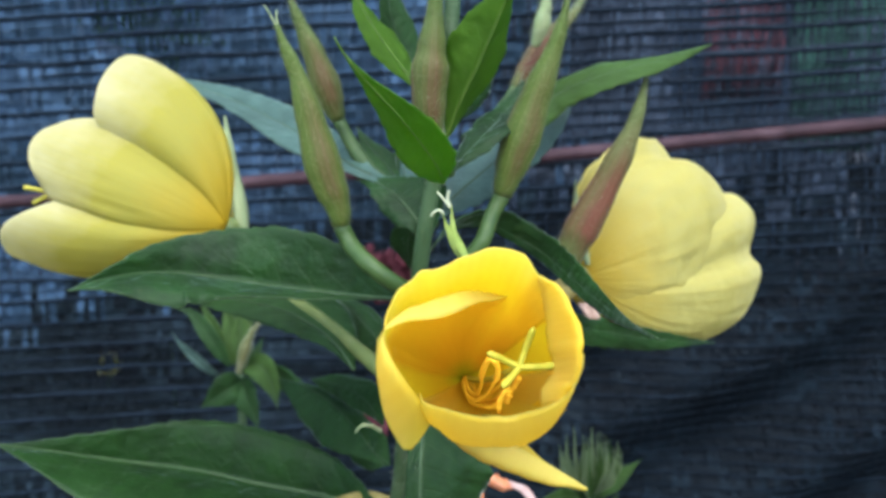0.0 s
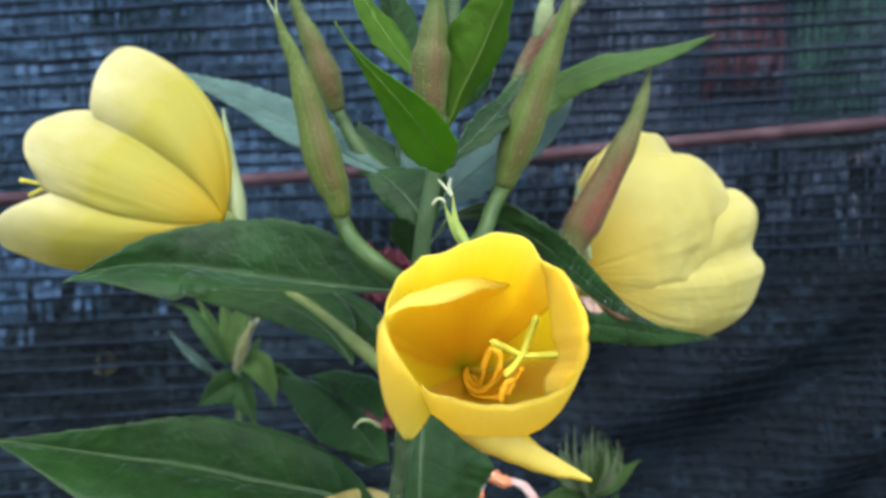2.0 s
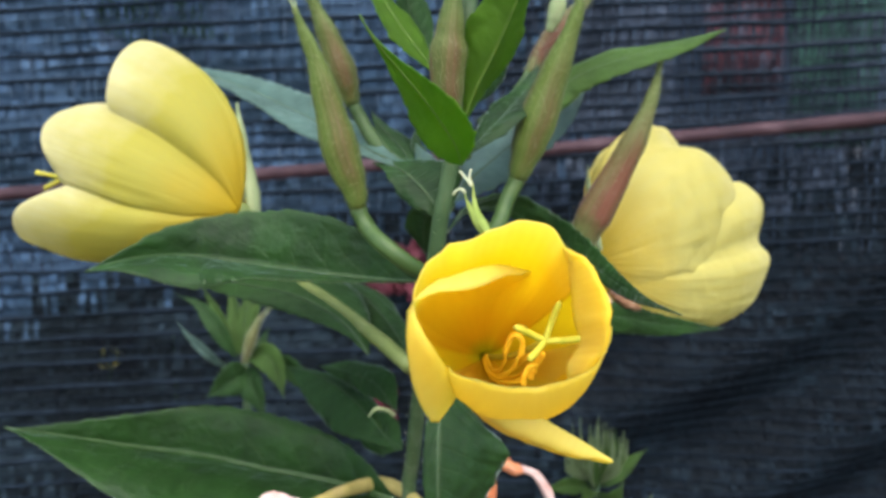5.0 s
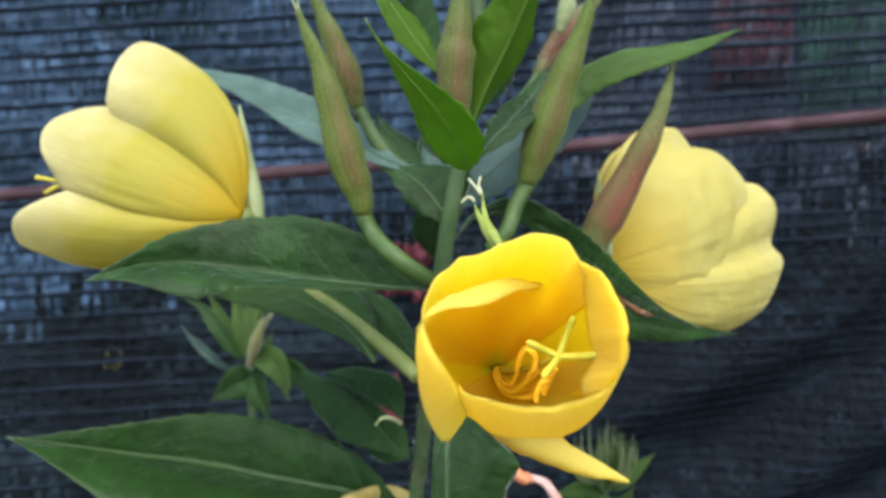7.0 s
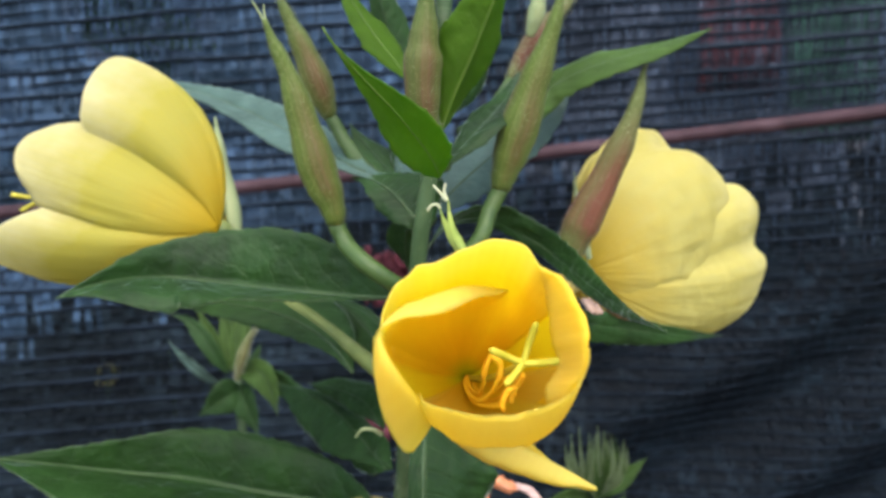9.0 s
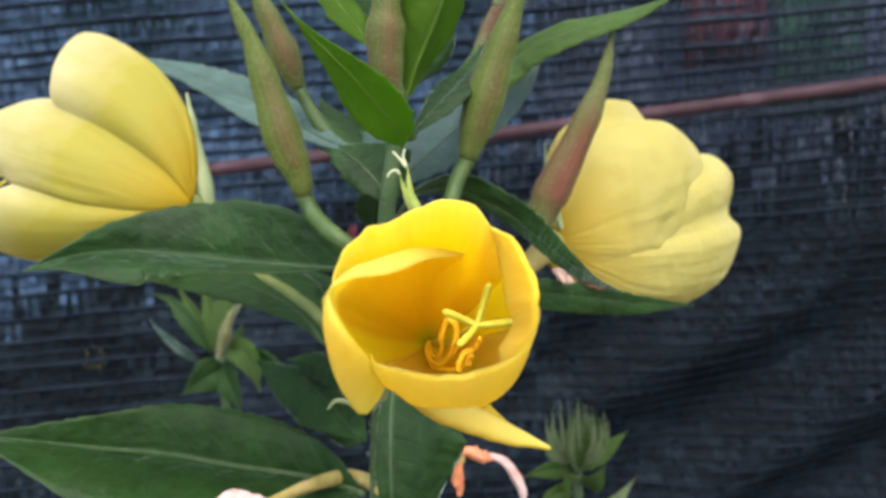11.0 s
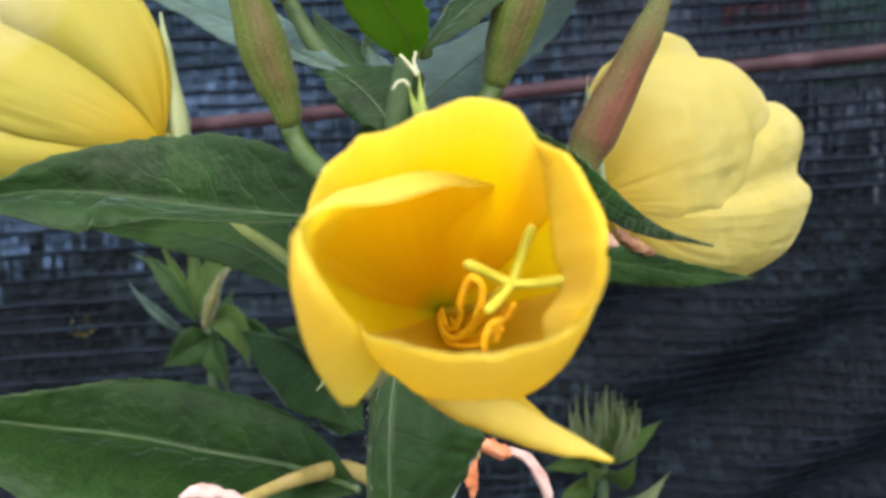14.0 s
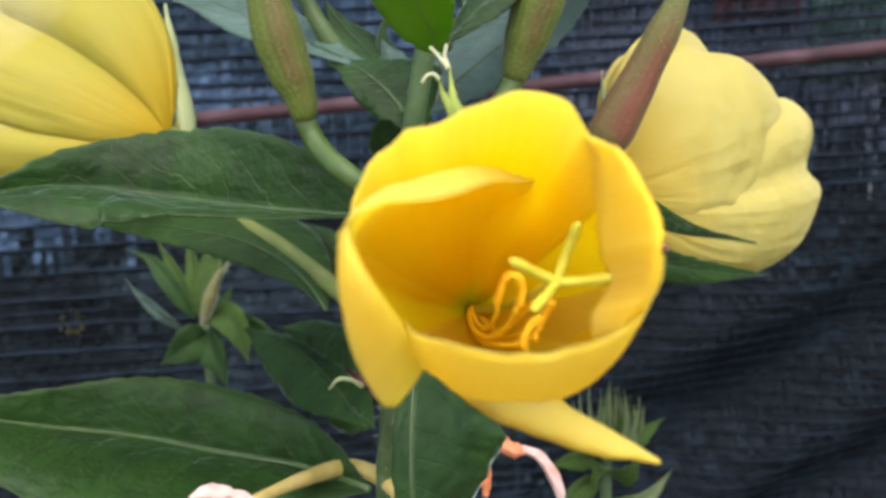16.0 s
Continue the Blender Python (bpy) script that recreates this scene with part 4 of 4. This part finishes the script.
STAMENS = [
    ([(0.0036, 0.1450, 0.4550), (0.0040, 0.1400, 0.4540), (0.0057, 0.1350, 0.4545), (0.0073, 0.1310, 0.4571), (0.0080, 0.1280, 0.4599)],
     [(0.0081, 0.1275, 0.4599), (0.0085, 0.1270, 0.4617), (0.0082, 0.1265, 0.4633), (0.0071, 0.1260, 0.4642)]),
    ([(0.0039, 0.1450, 0.4555), (0.0046, 0.1410, 0.4542), (0.0056, 0.1360, 0.4554), (0.0062, 0.1320, 0.4584), (0.0061, 0.1310, 0.4595)],
     [(0.0060, 0.1310, 0.4593), (0.0065, 0.1300, 0.4616), (0.0071, 0.1295, 0.4630), (0.0079, 0.1290, 0.4633)]),
    ([(0.0035, 0.1450, 0.4545), (0.0046, 0.1390, 0.4531), (0.0068, 0.1330, 0.4542), (0.0083, 0.1290, 0.4556), (0.0089, 0.1275, 0.4569)],
     [(0.0088, 0.1265, 0.4555), (0.0086, 0.1260, 0.4571), (0.0095, 0.1260, 0.4589), (0.0109, 0.1260, 0.4591)]),
    ([(0.0045, 0.1450, 0.4550), (0.0069, 0.1390, 0.4534), (0.0092, 0.1330, 0.4558), (0.0109, 0.1310, 0.4582)],
     [(0.0111, 0.1310, 0.4578), (0.0118, 0.1305, 0.4592), (0.0122, 0.1300, 0.4602)]),
    ([(0.0045, 0.1450, 0.4550), (0.0069, 0.1390, 0.4528), (0.0092, 0.1330, 0.4547), (0.0103, 0.1310, 0.4562)],
     [(0.0101, 0.1290, 0.4559), (0.0102, 0.1290, 0.4570), (0.0109, 0.1290, 0.4577)]),
    ([(0.0038, 0.1450, 0.4553), (0.0051, 0.1400, 0.4537), (0.0072, 0.1340, 0.4558), (0.0092, 0.1300, 0.4592)],
     [(0.0091, 0.1300, 0.4589), (0.0096, 0.1295, 0.4602), (0.0106, 0.1290, 0.4611)]),
]
for stalk_pts, anther_pts in STAMENS:
    fil = part("filament", tube_mesh(stalk_pts, lambda t: 0.00038 - 0.00008 * t, 22, 8), FILAMENT, tube, "thin curved golden filament")
    part("anther", tube_mesh(anther_pts, profile((0, 0.00022), (0.15, 0.00050), (0.5, 0.00046), (0.85, 0.00050), (1, 0.00018)), 18, 10, 0.12), ANTHER, fil, "curved orange anther")
lobe = sepal(tube, [(0.0038, 0.1360, 0.4779), (0.0022, 0.1420, 0.4803), (0.0017, 0.1470, 0.4824), (0.0014, 0.1480, 0.4857)], 0.0009, LIME, 1, "lime green calyx lobe")
for tip in ([(0.0013, 0.1480, 0.4853), (0.0008, 0.1480, 0.4868), (0.0011, 0.1480, 0.4882)], [(0.0012, 0.1480, 0.4852), (0.0001, 0.1480, 0.4867), (-0.0010, 0.1480, 0.4879)]):
    part("tip", tube_mesh(tip, lambda t: 0.0003 * (1 - 0.4 * t), 8, 6), PALE_TIP, lobe, "whitish curled tip")
sepal(tube, [(-0.0024, 0.1320, 0.4531), (-0.0033, 0.1340, 0.4507), (-0.0046, 0.1370, 0.4483), (-0.0057, 0.1400, 0.4452)], 0.0011, BUD_PALE, 5, "pale hairy calyx lobe under the petals")
lobe = sepal(tube, [(0.0032, 0.1380, 0.4777), (0.0015, 0.1430, 0.4804), (0.0005, 0.1480, 0.4824), (-0.0000, 0.1490, 0.4842)], 0.0008, LIME, 2, "lime green calyx lobe")
part("tip", tube_mesh([(0.0001, 0.1490, 0.4839), (-0.0005, 0.1490, 0.4846), (-0.0014, 0.1490, 0.4844), (-0.0021, 0.1490, 0.4835)], lambda t: 0.00031 * (1 - 0.4 * t), 8, 6), PALE_TIP, lobe, "whitish curled tip")

# ---- the flower seen from its side, facing away to the edge of the bed ----
base = Vector((-0.0580, 0.2260, 0.4722))
side = joined(part("flower", tube_mesh([(-0.0107, 0.1860, 0.4413), (-0.0197, 0.2000, 0.4447), (-0.0329, 0.2160, 0.4501), (-0.0457, 0.2300, 0.4548), (-0.0554, 0.2400, 0.4643), base], profile((0, 0.0019), (0.6, 0.0017), (1, 0.0030)), 30, 12), STALK_PALE, plant, "lemon yellow flower seen from the side, wide open"))
ax, up = Vector((-0.1039, 0.2360, 0.4892)) - base, (0, 0, 1)
S = PETAL_SIDE
SL = ax.length
petal(side, base, ax, up, 95, 58, SL * 1.0, 0.030, S, 0.55, 0.04, 0.001, 0.012, seed=6)
rim_petal(side, base, ax, [(-0.0694, 0.2400, 0.5033), (-0.0748, 0.2420, 0.5102), (-0.0805, 0.2420, 0.5162), (-0.0857, 0.2430, 0.5184), (-0.0889, 0.2390, 0.5172), (-0.0914, 0.2350, 0.5129), (-0.0921, 0.2300, 0.5069), (-0.0921, 0.2290, 0.4998), (-0.0850, 0.2320, 0.4879)], S, belly=0.98, lean=0.25, crumple=0.0008, seed=5)
rim_petal(side, base, ax, [(-0.0993, 0.2200, 0.4798), (-0.1060, 0.2170, 0.4775), (-0.1124, 0.2170, 0.4738), (-0.1149, 0.2190, 0.4699), (-0.1149, 0.2230, 0.4655), (-0.1106, 0.2290, 0.4615), (-0.1015, 0.2360, 0.4587), (-0.0894, 0.2420, 0.4595)], S, belly=1.0, lean=0.35, crumple=0.0008, seed=7)
rim_petal(side, base, ax, [(-0.0930, 0.2320, 0.5008), (-0.0990, 0.2300, 0.5005), (-0.1039, 0.2260, 0.4984), (-0.1065, 0.2230, 0.4955), (-0.1071, 0.2210, 0.4914), (-0.1055, 0.2200, 0.4870), (-0.1029, 0.2200, 0.4821), (-0.1002, 0.2220, 0.4784), (-0.0898, 0.2250, 0.4760)], S, belly=1.06, lean=0.3, crumple=0.0013, seed=8)
sepal(side, [(-0.0546, 0.2300, 0.4673), (-0.0562, 0.2320, 0.4780), (-0.0588, 0.2360, 0.4901), (-0.0608, 0.2400, 0.5014)], 0.0024, BUD_PALE, 3, "pale green calyx lobe standing up")
for q in ((-0.1158, 0.2350, 0.4821), (-0.1141, 0.2360, 0.4776)):
    part("stigma_lobe", tube_mesh([(-0.1010, 0.2400, 0.4820), (-0.1082, 0.2380, 0.4806), q], lambda t: 0.0006, 8, 6), STIGMA, side)

# ---- the pale flower seen from behind ----
base = Vector((0.0346, 0.2120, 0.4612))
back = joined(part("flower", tube_mesh([(-0.0030, 0.1840, 0.4471), (0.0128, 0.1960, 0.4492), (0.0255, 0.2080, 0.4545), base, Vector((0.0393, 0.2190, 0.4614))], profile((0, 0.0016), (0.6, 0.0019), (0.8, 0.0032), (1, 0.0010)), 30, 14), STALK_OCHRE, plant, "pale yellow flower seen from behind, softly crumpled"))
ax, up = Vector((0.0692, 0.2520, 0.4663)) - base, (0, 0, 1)
B = PETAL_PALE
BL = ax.length
petal(back, base, ax, up, 250, 60, BL * 1.0, 0.0265, B, 0.5, 0.02, 0.001, 0.02, seed=12, crumple=0.10)
rim_petal(back, base, ax, [(0.0454, 0.2260, 0.4678), (0.0439, 0.2320, 0.4764), (0.0448, 0.2380, 0.4834), (0.0480, 0.2440, 0.4895), (0.0524, 0.2500, 0.4926), (0.0574, 0.2520, 0.4925), (0.0622, 0.2520, 0.4948), (0.0690, 0.2500, 0.4864)], B, belly=1.0, lean=0.2, crumple=0.002, seed=9)
rim_petal(back, base, ax, [(0.0810, 0.2500, 0.4792), (0.0851, 0.2500, 0.4791), (0.0878, 0.2480, 0.4775), (0.0901, 0.2460, 0.4739), (0.0896, 0.2440, 0.4691), (0.0880, 0.2420, 0.4627), (0.0909, 0.2400, 0.4588), (0.0898, 0.2380, 0.4542), (0.0858, 0.2360, 0.4472), (0.0798, 0.2340, 0.4420), (0.0729, 0.2320, 0.4394), (0.0628, 0.2300, 0.4399), (0.0526, 0.2270, 0.4431), (0.0451, 0.2210, 0.4484)], B, belly=0.88, lean=0.2, crumple=0.0010, seed=11)
rim_petal(back, base, ax, [(0.0484, 0.2380, 0.4868), (0.0549, 0.2430, 0.4922), (0.0607, 0.2470, 0.4948), (0.0628, 0.2455, 0.4897), (0.0690, 0.2445, 0.4892), (0.0743, 0.2430, 0.4863), (0.0791, 0.2410, 0.4803), (0.0807, 0.2390, 0.4704), (0.0779, 0.2360, 0.4620), (0.0724, 0.2330, 0.4577), (0.0651, 0.2290, 0.4546), (0.0530, 0.2230, 0.4524), (0.0452, 0.2180, 0.4535)], B, belly=1.28, lean=0.2, crumple=0.0016, seed=10, dent=0.0018)
bud(back, [(0.0294, 0.2000, 0.4682), (0.0327, 0.1990, 0.4751), (0.0376, 0.1980, 0.4852), (0.0423, 0.1970, 0.4956), (0.0449, 0.1970, 0.5033), (0.0461, 0.1970, 0.5096)], 0.0044, BUD_RED, 0.12, (), 0.001, 7, "russet calyx turned back, green at its tip", "calyx", 0.9)
sepal(back, [(0.0362, 0.2100, 0.4645), (0.0343, 0.2120, 0.4742), (0.0333, 0.2130, 0.4812), (0.0331, 0.2130, 0.4857)], 0.0010, BUD_PALE, 4)

# withered flowers low on the stem
old = joined(part("ovary", tube_mesh([(-0.0087, 0.2080, 0.3975), (-0.0136, 0.2160, 0.3978), (-0.0188, 0.2220, 0.3970), (-0.0234, 0.2220, 0.3971), (-0.0304, 0.2080, 0.4009), (-0.0372, 0.1960, 0.4027)], profile((0, 0.0016), (0.35, 0.0021), (1, 0.0012)), 24, 10), STALK_OCHRE, plant, "yellowing curved flower tube"))


WILT_TAN = plain_material("tan_petal", [(0.3, (0.20, 0.12, 0.07)), (0.5, (0.34, 0.23, 0.16)), (0.7, (0.42, 0.32, 0.25))], 150, 0.6, 0.6, 0.001)
WILT_BROWN = plain_material("browned_petal", [(0.3, (0.10, 0.045, 0.018)), (0.5, (0.20, 0.10, 0.045)), (0.7, (0.30, 0.19, 0.10))], 150, 0.6, 0.6, 0.001)


def crumpled(parent, pts, width, seed, label, mat=None):
    """A limp rolled rag of a petal along pts."""
    c = spline(pts, 24)
    rows = []
    for i, p in enumerate(c):
        t = i / 24
        w = width * (0.5 + 0.7 * math.sin(math.pi * min(1, t * 1.05)))
        ring = []
        for k in range(12):
            a = 2 * math.pi * k / 12
            r = w * (0.55 + 0.5 * noise.noise((t * 6 + seed, math.cos(a) * 1.6, math.sin(a) * 1.6)))
            ring.append(p + Vector((math.cos(a), 0.5 * math.sin(a), math.sin(a))) * r)
        rows.append(ring)
    return part("wilted_petal", grid_mesh(rows, lambda u, v: (u, v), True, True), mat or WILT, parent, label)


crumpled(old, [(-0.0364, 0.1950, 0.4030), (-0.0408, 0.1930, 0.4058), (-0.0454, 0.1920, 0.4071), (-0.0477, 0.1910, 0.4061)], 0.0018, 3, "shrivelled pinkish petal", WILT_PINK)
old = joined(part("ovary", tube_mesh([(-0.0011, 0.1900, 0.4159), (0.0037, 0.1960, 0.4119), (0.0074, 0.2000, 0.4103), (0.0097, 0.2020, 0.4103)], profile((0, 0.0014), (1, 0.0018)), 14, 10), STALK_OCHRE, plant, "short withered flower tube"))
crumpled(old, [(0.0087, 0.2000, 0.4122), (0.0116, 0.2020, 0.4115), (0.0148, 0.2040, 0.4094), (0.0173, 0.2060, 0.4077)], 0.0022, 8, "wilted orange petal")
crumpled(old, [(0.0155, 0.2060, 0.4091), (0.0197, 0.2060, 0.4074), (0.0233, 0.2060, 0.4035), (0.0254, 0.2060, 0.3974), (0.0252, 0.2060, 0.3916)], 0.0017, 5, "shrivelled pinkish petal", WILT_PINK)
crumpled(old, [(0.0092, 0.2000, 0.4112), (0.0087, 0.2000, 0.4063), (0.0091, 0.2000, 0.4014)], 0.0020, 11, "wilted orange petal")


crumpled(back, [(0.0338, 0.2050, 0.4557), (0.0355, 0.2030, 0.4545), (0.0379, 0.2030, 0.4528)], 0.0017, 17, "shrivelled brownish scrap of an old petal", WILT_TAN)
crumpled(back, [(0.0390, 0.2090, 0.4546), (0.0423, 0.2090, 0.4521), (0.0470, 0.2110, 0.4496)], 0.0020, 23, "browned scrap of an old petal", WILT_BROWN)
part("tendril", tube_mesh([(-0.0153, 0.2000, 0.4250), (-0.0171, 0.1980, 0.4269), (-0.0195, 0.1970, 0.4275), (-0.0214, 0.1970, 0.4255)], profile((0, 0.0006), (0.5, 0.00045), (1, 0.0002)), 14, 8), BUD_PALE, stem, "pale curled withered calyx tip")


# ---- young shoots behind ----
def shoot(label, foot, crown, leaves, r, mats, seed, name="primrose_shoot", group="young shoots"):
    """A young shoot: a stem from the soil and leaves given as base, middle, tip and half width."""
    ob = tagged(new(name), label, "plant", group)
    ob.location = foot
    bpy.context.view_layer.update()
    inv = ob.matrix_world.inverted()
    top = Vector(crown)
    st = part("stem", tube_mesh([foot, Vector(foot).lerp(top, 0.5) + Vector((0.004, 0, 0)), top], lambda t: r * (1.3 - 0.4 * t), 24, 10), STEM, ob)
    st.matrix_parent_inverse = inv
    rng = random.Random(seed)
    for i, (mid, w, mi) in enumerate(leaves):
        q = spline(mid, 10)
        t = (q[10] - q[0]).normalized()
        s = t.cross(Vector((rng.uniform(-0.5, 0.5), -1, 0.2))).normalized()
        c = q[4]
        lf = leaf(ob, mid, c + s * w + Vector((0, -w * 0.4, 0)), c - s * w + Vector((0, -w * 0.3, 0)), mats[mi], (0.4, 0.4), seed=seed * 40 + i, rib=w > 0.003)
        lf.matrix_parent_inverse = inv
    return ob, inv


BUD_DRY = bud_material("bud_yellowish", (0.15, 0.165, 0.055), (0.18, 0.145, 0.06), 0.5)
low, inv = shoot("young side shoot with narrow hairy leaves and a pale bud", (-0.078, 0.335, 0.0), (-0.0817, 0.3300, 0.3999), [
    ([(-0.0877, 0.3300, 0.3976), (-0.0947, 0.3250, 0.4051), (-0.1021, 0.3250, 0.4123), (-0.1066, 0.3250, 0.4187)], 0.0016, 2),
    ([(-0.0903, 0.3280, 0.4001), (-0.0967, 0.3250, 0.4087), (-0.1024, 0.3220, 0.4159)], 0.0011, 2),
    ([(-0.0850, 0.3300, 0.4024), (-0.0911, 0.3300, 0.4132), (-0.1001, 0.3350, 0.4228), (-0.1102, 0.3380, 0.4265)], 0.0032, 0),
    ([(-0.0853, 0.3350, 0.4022), (-0.0919, 0.3400, 0.4131), (-0.0987, 0.3450, 0.4230), (-0.1035, 0.3500, 0.4282)], 0.0022, 1),
    ([(-0.0847, 0.3350, 0.4022), (-0.0871, 0.3400, 0.4130), (-0.0892, 0.3450, 0.4216), (-0.0924, 0.3500, 0.4305)], 0.003, 1),
    ([(-0.0835, 0.3350, 0.4021), (-0.0836, 0.3400, 0.4130), (-0.0832, 0.3450, 0.4215), (-0.0821, 0.3500, 0.4303)], 0.0032, 1),
    ([(-0.0836, 0.3380, 0.4013), (-0.0820, 0.3430, 0.4134), (-0.0791, 0.3480, 0.4221), (-0.0768, 0.3500, 0.4278)], 0.0026, 1),
    ([(-0.0804, 0.3300, 0.4011), (-0.0756, 0.3330, 0.4074), (-0.0730, 0.3360, 0.4138)], 0.0022, 0),
    ([(-0.0799, 0.3250, 0.4049), (-0.0700, 0.3180, 0.4068), (-0.0653, 0.3150, 0.3996), (-0.0629, 0.3120, 0.3914)], 0.005, 1),
    ([(-0.0792, 0.3250, 0.3990), (-0.0829, 0.3180, 0.3978), (-0.0890, 0.3150, 0.3942), (-0.0930, 0.3130, 0.3915)], 0.006, 0),
    ([(-0.0791, 0.3250, 0.4002), (-0.0764, 0.3180, 0.3953), (-0.0727, 0.3150, 0.3882), (-0.0709, 0.3130, 0.3825)], 0.005, 0),
    ([(-0.0733, 0.3300, 0.4034), (-0.0619, 0.3200, 0.4015), (-0.0523, 0.3100, 0.3976), (-0.0453, 0.3000, 0.3942)], 0.004, 0),
], 0.0018, (LEAF_BACK, LEAF_YOUNG, LEAF_PALE), 11)
b = bud(low, [(-0.0798, 0.3220, 0.4029), (-0.0769, 0.3200, 0.4120), (-0.0733, 0.3190, 0.4202), (-0.0694, 0.3180, 0.4248)], 0.0021, BUD_DRY, 0.4, (), 0.001, 21, "yellowish green bud")
b.matrix_parent_inverse = inv

rng = random.Random(4)
blades = []
for i in range(46):
    f = i / 45 * 2 - 1
    lift = rng.uniform(0.55, 1.0)
    root = Vector((0.0525 + 0.003 * f, 0.29 + rng.uniform(-0.004, 0.003), 0.3660 + 0.004 * abs(f)))
    tip = Vector((0.0518 + 0.0112 * f + rng.uniform(-0.001, 0.001), 0.29 + rng.uniform(-0.010, 0.006), 0.3660 + (0.0265 - 0.006 * f * f) * lift))
    bow = root.lerp(tip, 0.5) + Vector((0.0030 * f, -0.001, -0.0005))
    blades.append(([root, bow, tip], rng.uniform(0.0006, 0.0010), rng.choice((2, 1, 2, 2))))
blades += [
    ([(0.054, 0.29, 0.366), (0.064, 0.294, 0.3725), (0.0725, 0.296, 0.3780)], 0.0030, 1),
    ([(0.051, 0.29, 0.366), (0.042, 0.285, 0.369), (0.032, 0.28, 0.3690)], 0.0030, 1),
    ([(0.053, 0.29, 0.352), (0.064, 0.287, 0.3545), (0.0735, 0.288, 0.3640)], 0.0022, 2),
    ([(0.051, 0.29, 0.358), (0.044, 0.284, 0.360), (0.036, 0.28, 0.355)], 0.0036, 1),
    ([(0.052, 0.29, 0.362), (0.049, 0.280, 0.366), (0.045, 0.276, 0.374)], 0.0034, 1),
    ([(0.053, 0.29, 0.362), (0.057, 0.280, 0.366), (0.060, 0.276, 0.374)], 0.0034, 1),
]
shoot("bushy shoot tip with a tuft of narrow pale green leaves", (0.054, 0.29, 0.0), (0.0525, 0.29, 0.368), blades, 0.0020, (LEAF_PALE, LEAF_YOUNG, LEAF_TUFT), 13)

# a dark shrub close behind the net
rng = random.Random(9)
sprays = []
for i in range(44):
    root = Vector((-0.185 + rng.uniform(-0.012, 0.012), 0.56 + rng.uniform(-0.02, 0.02), 0.50 + 0.14 * rng.random()))
    tip = root + Vector((rng.uniform(-0.05, 0.05), rng.uniform(-0.04, 0.03), rng.uniform(-0.01, 0.05)))
    sprays.append(([root, root.lerp(tip, 0.5) + Vector((0, 0, 0.004)), tip], rng.uniform(0.005, 0.009), 0))
shoot("dark leafy shrub growing behind the net", (-0.185, 0.56, 0.0), (-0.185, 0.56, 0.64), sprays, 0.003, (LEAF_BACK, LEAF_BACK, LEAF_BACK), 17, "shrub", "")

# a bloom on the far side of the net
far = tagged(new("yellow_flower"), "small yellow flower growing behind the net", "flower")
far.location = (-0.21, 0.52, 0.0)
bpy.context.view_layer.update()
top = Vector((-0.2101, 0.5200, 0.3451))
for ob in (part("stem", tube_mesh([(-0.21, 0.52, 0.0), (-0.212, 0.522, 0.2), top], lambda t: 0.002, 16, 8), STEM, far),
           *[petal(far, top, (0.1, -0.6, 0.7), (0, 0, 1), 90 * i, 48, 0.008, 0.0085, PETAL_SIDE, 0.8, 0.05, seed=30 + i) for i in range(4)]):
    ob.matrix_parent_inverse = far.matrix_world.inverted()
